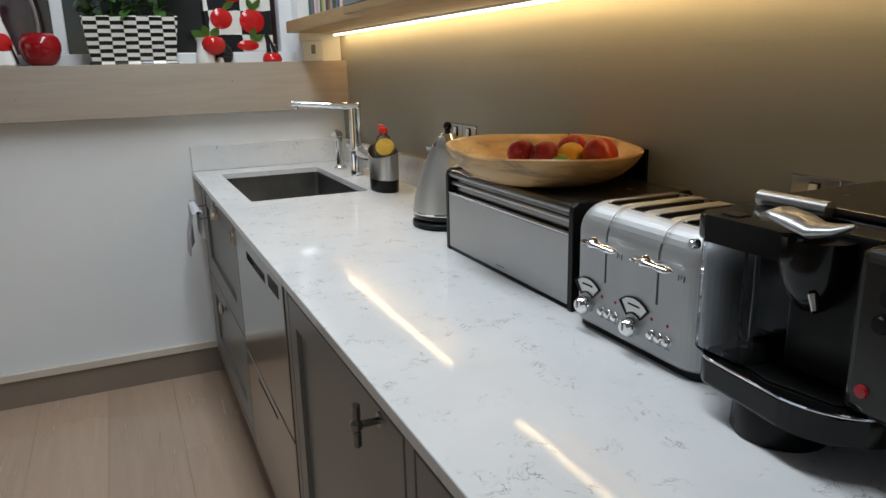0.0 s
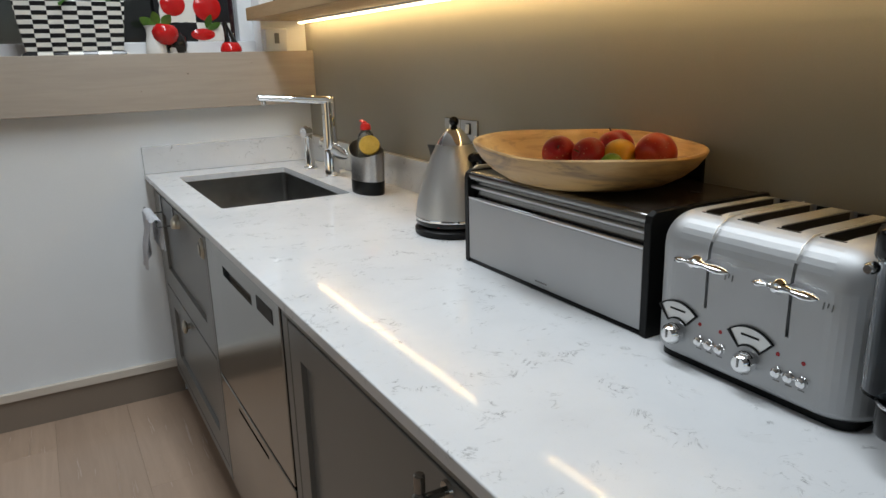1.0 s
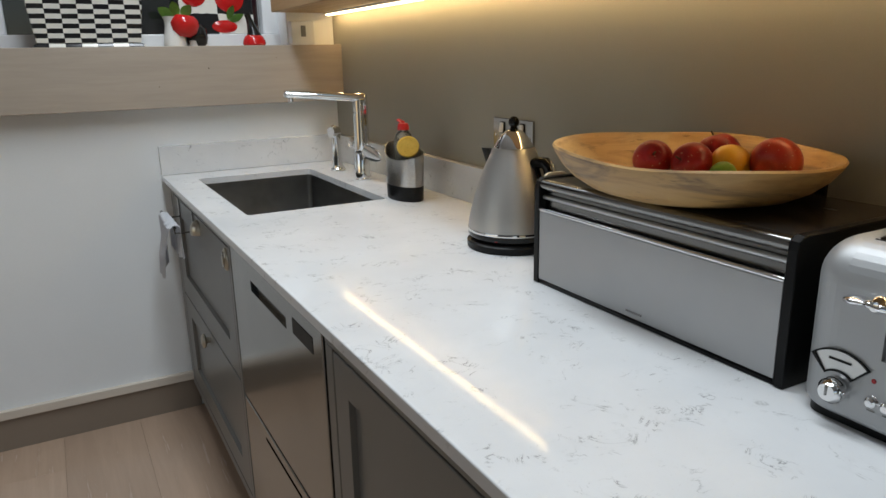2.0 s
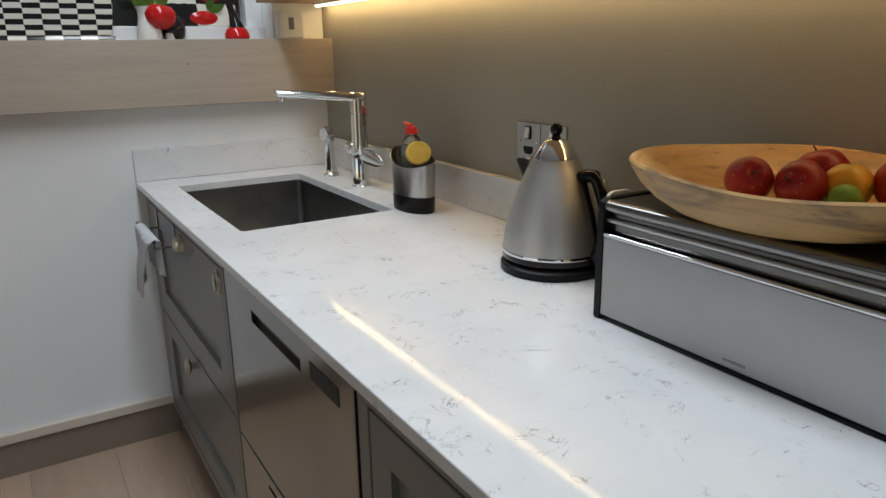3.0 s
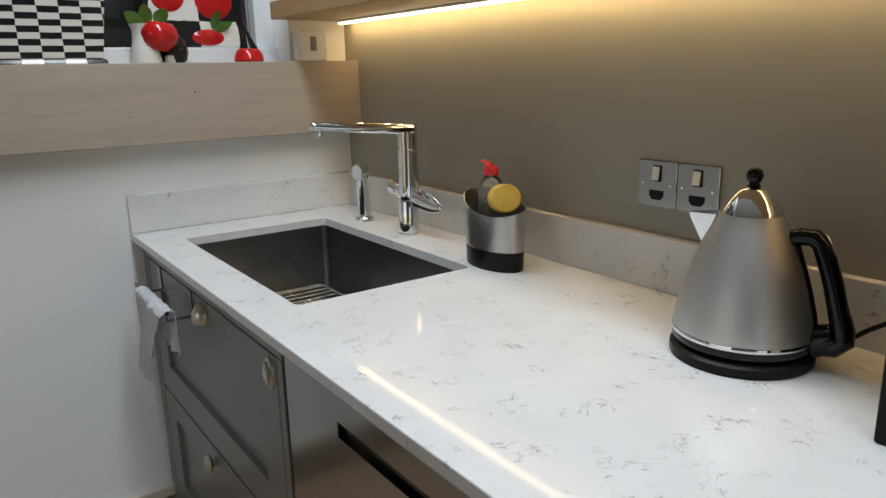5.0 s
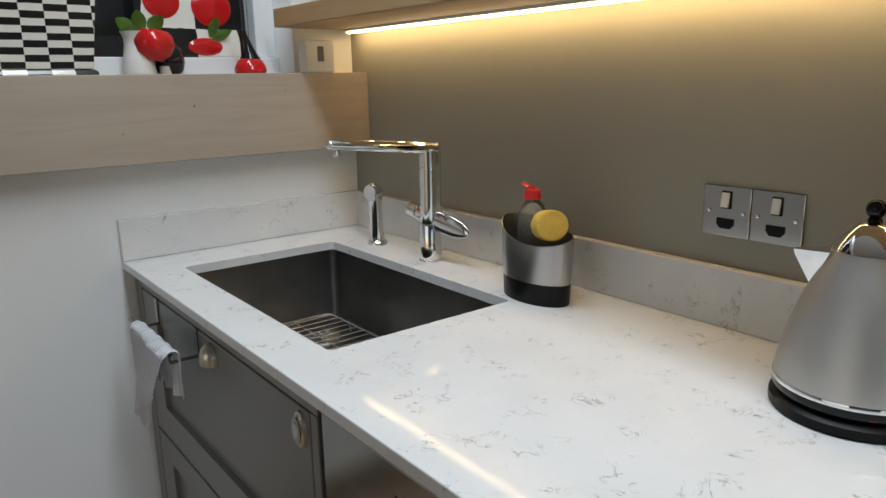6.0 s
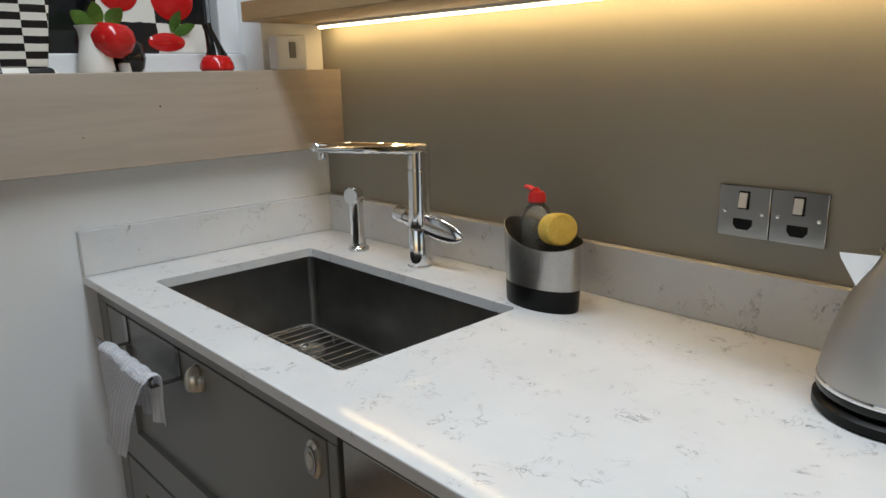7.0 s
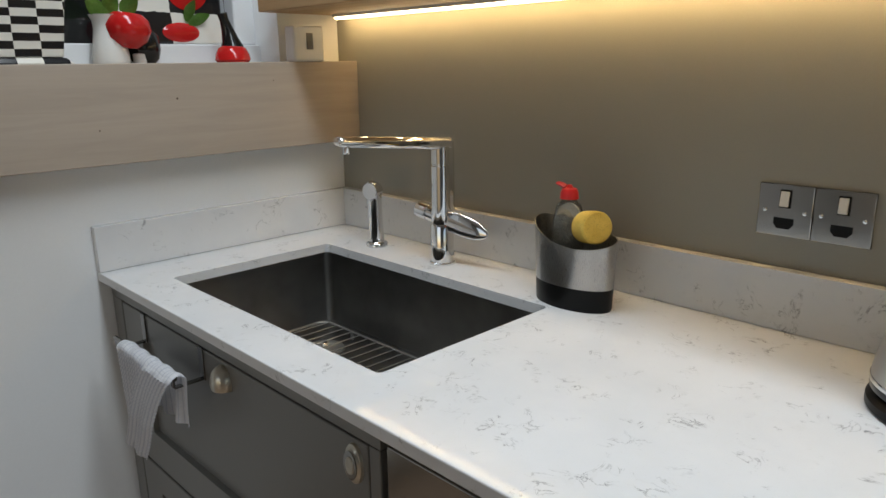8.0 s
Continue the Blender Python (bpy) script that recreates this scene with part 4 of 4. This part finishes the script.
for yd, yb in ((0.239, 0.207), (0.131, 0.098)):
    dial = part("dial", moved(lathe([(0, 0.02), (0.009, 0.0195), (0.0132, 0.014), (0.0142, 0.008), (0.0132, 0.003), (0.0115, 0), (0, 0)], 32), pose(0, yd, 0.043, 0, -90, 0)), CHROME, toaster, "chrome browning dial")
    part("pointer", box(-0.0215, -0.0185, yd - 0.001, yd + 0.001, 0.04, 0.051, 0.0006), STEEL_DARK, dial)
    fan_o = [(0.045 * math.sin(radians(a)), 0.045 * math.cos(radians(a)) + 0.037) for a in range(-44, 45, 8)] + [(0.0205 * math.sin(radians(a)), 0.0205 * math.cos(radians(a)) + 0.037) for a in range(44, -45, -8)]
    fan_i = [(0.0432 * math.sin(radians(a)), 0.0432 * math.cos(radians(a)) + 0.037) for a in range(-41, 42, 8)] + [(0.0225 * math.sin(radians(a)), 0.0225 * math.cos(radians(a)) + 0.037) for a in range(41, -42, -8)]
    turn = Matrix(((0, 0, -1, 0.0), (1, 0, 0, yd), (0, 1, 0, 0.004), (0, 0, 0, 1)))
    sc = part("scale_window", moved(cut(prism(fan_o, 0.0005, 0.003), prism(fan_i, -0.01, 0.01)), turn), BLACK, toaster, "fan-shaped scale in a black frame")
    part("scale", moved(prism(fan_i, 0.0004, 0.0014), turn), STEEL, sc)
    part("scale_bar", moved(box(-0.012, 0.012, -0.0012, 0.0012, 0.0015, 0.0022), turn @ pose(0, 0.07, 0)), BLACK, sc)
    for k in range(3):
        yy = yb - 0.004 - 0.0155 * k
        part("button", moved(lathe([(0, 0.0075), (0.0035, 0.007), (0.0058, 0.0045), (0.006, 0.001), (0.0068, 0), (0, 0)], 20), pose(0, yy, 0.043, 0, -90, 0)), CHROME, toaster, "small chrome button")
        part("mark", box(-0.0004, 0.0002, yy - 0.004, yy + 0.004, 0.0325, 0.034), GREY_PLASTIC, toaster)
    for k in (0, 1):
        part("indicator", moved(lathe([(0, 0.0012), (0.0022, 0.0008), (0.0026, 0), (0, 0)], 14), pose(0, yb - 0.003 - 0.031 * k, 0.065, 0, -90, 0)), RED_LAMP, toaster, "red indicator")
for y0 in (0.175, 0.052):
    for k in range(3):
        part("mark", tube([(-0.0003, y0 - 0.002 - k * 0.005, 0.132 + 0.003 * (k % 2)), (-0.0003, y0 - 0.003 - k * 0.005, 0.14)], 0.0008, 5), GREY_PLASTIC, toaster)

# coffee machine
coffee = thing("coffee_machine", pose(0.77, 0.411, TOP), "black and steel espresso machine with a clear water tank", "coffee machine")
part("foot", lathe([(0, 0), (0.05, 0), (0.052, 0.003), (0.05, 0.0398), (0, 0.0398)], 36), BLACK, coffee).matrix_basis = pose(0.062, 0.062, 0)
part("rear_base", box(0.15, 0.335, -0.19, 0.135, 0.0, 0.0398, 0.006), BLACK, coffee)
bend = [(0.035 + 0.025 * math.cos(radians(a)), 0.122 + 0.025 * math.sin(radians(a))) for a in range(90, 171, 16)]
nose = [(0.075 + 0.073 * math.cos(radians(a)), 0.02 + 0.085 * math.sin(radians(a))) for a in range(180, 261, 10)]
tray_line = [(0.335, 0.147)] + bend + nose + [(0.14, -0.085), (0.335, -0.1)]
part("drip_tray", prism(tray_line, 0.04, 0.072, 0.004), BLACK_GLOSS, coffee, "black curved drip tray")
part("tray_trim", tube([(x + 0.001, y, 0.0722) for x, y in (bend + nose)[1:]], 0.0016, 8), CHROME, coffee)
part("tray_grid", prism([(0.12, 0.13), (0.04, 0.13), (0.022, 0.05), (0.035, -0.02), (0.08, -0.052), (0.12, -0.06)], 0.0722, 0.0745, 0.0008), BLACK, coffee)
part("body", box(0.122, 0.335, -0.22, 0.165, 0.0725, 0.236, 0.01, 3), BLACK, coffee)
column = part("side_column", box(0.032, 0.1215, -0.22, -0.022, 0.0725, 0.236, 0.012, 4), SMOKED, coffee, "dark steel front column")
part("top_plate", box(0.128, 0.335, -0.22, 0.163, 0.2365, 0.2455, 0.003), BLACK_TOP, coffee, "dark cup-warming top")
part("top_rail", tube([(0.122, 0.168, 0.243), (0.122, 0.075, 0.243)], 0.0095, 18), BIN_STEEL, coffee, "satin steel roll bar")
part("top_rail", tube([(0.122, -0.03, 0.243), (0.122, -0.22, 0.243)], 0.0095, 18), BIN_STEEL, coffee, "satin steel roll bar")
tank = part("water_tank", cut(prism(rounded(0.02, 0.119, 0.076, 0.168, 0.024, 8), 0.0725, 0.205, 0.002), prism(rounded(0.0225, 0.1165, 0.0785, 0.1655, 0.0215, 8), 0.076, 0.3)), SMOKE_TANK, coffee, "clear smoky water tank")
part("tank_lid", prism(rounded(0.018, 0.12, 0.028, 0.17, 0.02, 6), 0.2055, 0.236, 0.005), BLACK_GLOSS, tank, "black tank lid")
part("lid_notch", box(0.035, 0.055, 0.12, 0.145, 0.2362, 0.2375, 0.0005), BLACK, tank)
part("lid_button", lathe([(0, 0), (0.006, 0), (0.006, 0.008), (0.004, 0.011), (0, 0.011)], 20), CHROME, tank).matrix_basis = pose(0.0185, 0.16, 0.2, 0, -90, 0)
part("tank_pipe", tube([(0.06, 0.12, 0.08), (0.06, 0.12, 0.2)], 0.006, 12), SMOKE_TANK, tank)
part("brew_head", lathe([(0, 0.156), (0.014, 0.158), (0.026, 0.172), (0.033, 0.19), (0.036, 0.207), (0.036, 0.233), (0, 0.234)], 36), BLACK_GLOSS, coffee).matrix_basis = pose(0.058, 0.036, -0.004)
part("brew_stand", box(0.07, 0.121, -0.021, 0.074, 0.0725, 0.236, 0.004), BLACK, coffee)
part("spout", tube([(0.034, 0.018, 0.176), (0.026, 0.008, 0.163)], [0.005, 0.003], 12), CHROME, coffee)
part("lever_handle", tube([(0.03, 0.078, 0.243), (0.028, 0.07, 0.249), (0.026, 0.055, 0.2535), (0.025, 0.035, 0.25), (0.026, 0.016, 0.244), (0.03, -0.002, 0.247), (0.036, -0.016, 0.253)], [0.006, 0.014, 0.021, 0.023, 0.022, 0.016, 0.006], 20, 0.36), BIN_STEEL, coffee, "curved satin steel lever")
for yk, zk in ((-0.06, 0.195), (-0.055, 0.17)):
    part("knob", lathe([(0, 0.006), (0.007, 0.0055), (0.009, 0.003), (0.0095, 0), (0, 0)], 24), BLACK, column, "black control knob").matrix_basis = pose(0.032, yk, zk, 0, -90, 0)
part("power_button", lathe([(0, 0.004), (0.006, 0.003), (0.007, 0), (0, 0)], 20), RED_LAMP, column, "red power button").matrix_basis = pose(0.032, -0.045, 0.1, 0, -90, 0)

# rail and tea towel on the drawer
rail = thing("towel_rail", pose(0, 0, 0), "chrome over-door towel rail on the sink drawer", "towel rail")
for y in (2.893, 2.638):
    part("hook", join(box(0.4815, 0.4845, y - 0.009, y + 0.009, 0.775, 0.8365, 0.0008), box(0.428, 0.4815, y - 0.006, y + 0.006, 0.7755, 0.7785, 0.0008), box(0.426, 0.43, y - 0.006, y + 0.006, 0.7785, 0.795, 0.0008)), STEEL_DARK, rail)
part("bar", tube([(0.428, 2.628, 0.797), (0.428, 2.902, 0.797)], 0.005, 12), STEEL_DARK, rail)


def towel():
    """A cloth over the bar: one half of the front hangs straight, the other is folded across it."""
    bm = bmesh.new()
    uv = bm.loops.layers.uv.new("UVMap")
    nu, nv = 160, 80
    r, back = 0.0105, 0.10
    grid = []
    for j in range(nv + 1):
        row = []
        for i in range(nu + 1):
            u = i / nu
            k = min(1.0, max(0.0, (0.52 - u) / 0.07))
            front = 0.135 + 0.045 * k + 0.004 * math.sin(u * 8)
            s_ = (front + math.pi * r + back) * j / nv
            y = -0.122 + 0.244 * u
            if s_ < front:
                z = s_ - front
                h = -z / 0.2
                x = -r - 0.004 - (0.004 + 0.014 * min(1.0, h * 2)) * k - 0.002 * h
                x += (math.sin(u * 26 + 0.6) * 0.0025) * min(1.0, 1.6 * h) - 0.0018 * math.sin(u * 2 * math.pi * 20) * (0.6 + 0.4 * math.sin(s_ * 700)) - 0.0012 * math.sin(s_ * 700)
                y = y * (1 - 0.12 * h) + (0.10 * h ** 0.9 + 0.004 * math.sin(h * 7)) * k
            elif s_ < front + math.pi * r:
                t_ = (s_ - front) / r
                x, z = -(r + 0.004 * math.cos(t_) ** 2) * math.cos(t_), r * math.sin(t_)
                z += 0.002 * math.sin(u * 30)
            else:
                z = -(s_ - front - math.pi * r)
                h = -z / 0.075
                x = r + 0.004 + 0.005 * math.sin(u * 25) * h
                y = y * (1 - 0.2 * h) - 0.012 * h * (1 - u)
            row.append(bm.verts.new((x, y, z)))
        grid.append(row)
    for j in range(nv):
        for i in range(nu):
            f = bm.faces.new((grid[j][i], grid[j][i + 1], grid[j + 1][i + 1], grid[j + 1][i]))
            for lp, (p, q) in zip(f.loops, ((i, j), (i + 1, j), (i + 1, j + 1), (i, j + 1))):
                lp[uv].uv = (p / nu, q / nv)
    bmesh.ops.solidify(bm, geom=bm.faces[:], thickness=0.009)
    return bm


single("tea_towel", towel(), TOWEL, "white ribbed tea towel with thin grey stripes folded over the rail", "towel", m=pose(0.428, 2.734, 0.797), angle=80)

# ornaments on the window ledge
LEDGE = 1.327
planter = thing("planter", pose(0.296, 3.085, LEDGE), "black and white checked ceramic planter box", "planter")


def tapered(w0, d0, w1, d1, z0, z1, bevel=0.004):
    b = box(-0.5, 0.5, -0.5, 0.5, z0, z1)
    for v in b.verts:
        w, d = (w0, d0) if v.co.z < (z0 + z1) / 2 else (w1, d1)
        v.co.x *= w
        v.co.y *= d
    bmesh.ops.bevel(b, geom=b.edges[:], offset=bevel, segments=2, affect="EDGES", profile=0.5)
    return b


part("pot", cut(tapered(0.303, 0.12, 0.342, 0.145, 0.012, 0.178), tapered(0.283, 0.1, 0.322, 0.125, 0.03, 0.2)), CHECK_SMALL, planter)
part("foot", tapered(0.335, 0.14, 0.308, 0.125, 0.0, 0.0118, 0.003), CHECK_SMALL, planter)
part("soil", box(-0.155, 0.155, -0.055, 0.055, 0.14, 0.15), plain("potting_soil", (0.03, 0.02, 0.013), 0.95, 0, 0.4, 60, 300, 0.8), planter)


def leaf(length, width):
    bm = bmesh.new()
    rows = []
    for i in range(7):
        t = i / 6
        w = width * math.sin(math.pi * min(1, t * 0.92 + 0.05)) ** 0.8 / 2
        z = -0.35 * length * t * t
        rows.append([bm.verts.new((-w, length * t, z + 0.25 * w)), bm.verts.new((0, length * t, z)), bm.verts.new((w, length * t, z + 0.25 * w))])
    for a, b in zip(rows, rows[1:]):
        bm.faces.new((a[0], a[1], b[1], b[0]))
        bm.faces.new((a[1], a[2], b[2], b[1]))
    return bm


plant = thing("potted_plant", pose(0.296, 3.085, LEDGE + 0.15), "leafy green plant growing in the checked planter", "plant")
rnd = random.Random(5)
for i in range(70):
    px, py = rnd.uniform(-0.14, 0.14), rnd.uniform(-0.045, 0.045)
    h = rnd.uniform(0.04, 0.17)
    yaw, lean = rnd.uniform(0, 360), rnd.uniform(-25, 55)
    tip = (px + rnd.uniform(-0.03, 0.03), py + rnd.uniform(-0.03, 0.02), h)
    lf = part("leaf", moved(leaf(rnd.uniform(0.045, 0.075), rnd.uniform(0.03, 0.05)), Matrix.Translation(tip) @ pose(0, 0, 0, lean, 0, yaw)), LEAF, plant)
    if i % 3 == 0:
        part("stem", tube([(px, py, 0.0), ((px + tip[0]) / 2, (py + tip[1]) / 2, h * 0.55), tip], 0.0016, 6), LEAF, plant)

cherry = thing("ceramic_cherry", pose(-0.022, 3.075, LEDGE), "large glossy deep red ceramic cherry with a grey stalk", "ornament")
part("fruit", lathe([(0, 0.0), (0.03, 0.0), (0.045, 0.006), (0.06, 0.025), (0.07, 0.055), (0.071, 0.078), (0.064, 0.1), (0.05, 0.114), (0.034, 0.119), (0.018, 0.115), (0.008, 0.106), (0, 0.104)], 48), DARK_RED_GLAZE, cherry)
part("stalk", tube([(0, 0, 0.104), (0.004, 0, 0.15), (0.0, 0, 0.2), (-0.012, 0, 0.26)], [0.007, 0.0055, 0.0055, 0.008], 12), plain("grey_stalk", (0.22, 0.19, 0.18), 0.3), cherry)

jug2 = thing("cherry_vase", pose(-0.17, 3.075, LEDGE), "white ceramic vase with a painted cherry and black stripe", "vase")
part("body", lathe([(0, 0), (0.07, 0), (0.075, 0.006), (0.07, 0.05), (0.058, 0.1), (0.04, 0.16), (0.036, 0.2), (0.045, 0.23), (0.041, 0.23), (0.032, 0.2), (0, 0.19)], 40), WHITE_GLAZE, jug2)
part("cherry", moved(lathe([(0, -0.012), (0.025, -0.008), (0.036, 0.0), (0.025, 0.008), (0, 0.012)], 28), pose(0.035, -0.052, 0.08, 90, 0, 35)), RED_GLAZE, jug2, "raised red cherry")
part("stripe", tube([(0.035, -0.05, 0.11), (0.06, -0.04, 0.06), (0.072, -0.03, 0.008)], [0.005, 0.008, 0.01], 10, 0.5), BLACK_GLAZE, jug2, "black painted stripe")

jug = thing("cherry_jug", pose(0.567, 3.112, LEDGE), "white ceramic jug moulded with a red cherry and green leaves", "jug")
part("body", lathe([(0, 0), (0.036, 0), (0.038, 0.005), (0.034, 0.04), (0.029, 0.07), (0.03, 0.088), (0.036, 0.1), (0.033, 0.1), (0.026, 0.085), (0, 0.08)], 36), WHITE_GLAZE, jug)
part("cherry", moved(lathe([(0, -0.034), (0.02, -0.033), (0.038, -0.018), (0.045, 0.004), (0.04, 0.022), (0.028, 0.032), (0.012, 0.032), (0, 0.028)], 36), pose(0.033, -0.018, 0.068, 0, 8, 0) @ Matrix.Diagonal((1.08, 1.08, 1.08, 1))), RED_GLAZE, jug, "moulded red cherry")
part("foot", moved(lathe([(0, 0), (0.022, 0), (0.032, 0.01), (0.037, 0.03), (0.034, 0.06), (0.02, 0.075), (0, 0.078)], 28), pose(0.078, 0.02, 0)), BLACK_GLAZE, jug, "black glazed foot")
part("foot_stem", moved(lathe([(0, 0), (0.014, 0), (0.014, 0.02), (0, 0.025)], 20), pose(0.06, 0.0, 0)), WHITE_GLAZE, jug)
for a, ln, tx, tz in ((62, 0.062, 0.006, 0.096), (18, 0.05, 0.015, 0.1), (-38, 0.046, 0.03, 0.1)):
    m = Matrix.Translation((tx, -0.01, tz)) @ pose(0, 0, 0, 0, -a, 0)
    b = leaf(ln, 0.036)
    bmesh.ops.solidify(b, geom=b.faces[:], thickness=0.004)
    part("leaf", moved(b, m @ Matrix(((1, 0, 0, 0), (0, 0, 1, 0), (0, 1, 0, 0), (0, 0, 0, 1)))), GREEN_GLAZE, jug, "glazed green leaf")

bottle = thing("cherry_bottle", pose(0.832, 3.078, LEDGE), "black necked ceramic oil bottle with a red cherry base", "bottle")
part("base", lathe([(0, 0), (0.036, 0), (0.041, 0.006), (0.039, 0.018), (0.032, 0.032), (0.024, 0.038), (0, 0.038)], 36), RED_GLAZE, bottle, "red glazed belly")
part("neck", tube([(0.0, 0, 0.034), (-0.002, 0, 0.05), (-0.008, 0, 0.075), (-0.014, 0, 0.095), (-0.018, 0, 0.11)], [0.0275, 0.02, 0.014, 0.0105, 0.0115], 24), BLACK_GLAZE, bottle)

plate = thing("cherry_plate", pose(0.722, 3.172, 1.3705, -3, 0, 0), "large square checked plate painted with red cherries leaning on the window", "plate")
part("plate", box(-0.138, 0.138, -0.008, 0.004, 0, 0.276, 0.005, 3), CHECK_LARGE, plate)
for cx, cz, rx_, rz_ in ((-0.07, 0.135, 0.045, 0.042), (0.055, 0.125, 0.052, 0.05), (0.03, 0.026, 0.045, 0.022), (-0.02, 0.235, 0.04, 0.035)):
    part("cherry", moved(lathe([(0, -0.004), (0.8, -0.003), (1, 0.0), (0.8, 0.003), (0.3, 0.0055), (0, 0.006)], 32), Matrix.Translation((cx, -0.009, cz)) @ pose(0, 0, 0, 90, 0, 0) @ Matrix.Diagonal((rx_, rz_, 1, 1))), RED_GLAZE, plate, "raised red cherry")
for cx, cz, a in ((0.05, 0.045, 65), (0.045, 0.05, 20), (-0.06, 0.175, 60), (0.065, 0.17, -35), (0.06, 0.172, 40)):
    b = leaf(0.05, 0.026)
    bmesh.ops.solidify(b, geom=b.faces[:], thickness=0.002)
    part("leaf", moved(b, Matrix.Translation((cx, -0.012, cz)) @ pose(0, 0, 0, 0, a, 0) @ Matrix(((1, 0, 0, 0), (0, 0, 1, 0), (0, 1, 0, 0), (0, 0, 0, 1)))), GREEN_GLAZE, plate, "painted green leaf")

# floor boards
rnd = random.Random(11)
col = -2.72
seams = [-2.72 + 0.25 * i for i in range(16)]
for i, x0 in enumerate(seams):
    x1 = min(x0 + 0.25, EAST - 0.002)
    y1 = NORTH - 0.002
    first = True
    while y1 > -3.2:
        ln = rnd.uniform(1.3, 2.1)
        if first:
            ln = 0.24 if i == 10 else rnd.uniform(0.5, 2.1)
        first = False
        y0 = max(-3.2, y1 - ln)
        board_ob = part("plank", box(-(x1 - x0) / 2 + 0.0002, (x1 - x0) / 2 - 0.0002, -(y1 - y0) / 2 + 0.0002, (y1 - y0) / 2 - 0.0002, -0.0135, 0.0, 0.0003, 1), PLANK, floor)
        board_ob.matrix_basis = Matrix.Translation(((x0 + x1) / 2, (y0 + y1) / 2, 0))
        y1 = y0
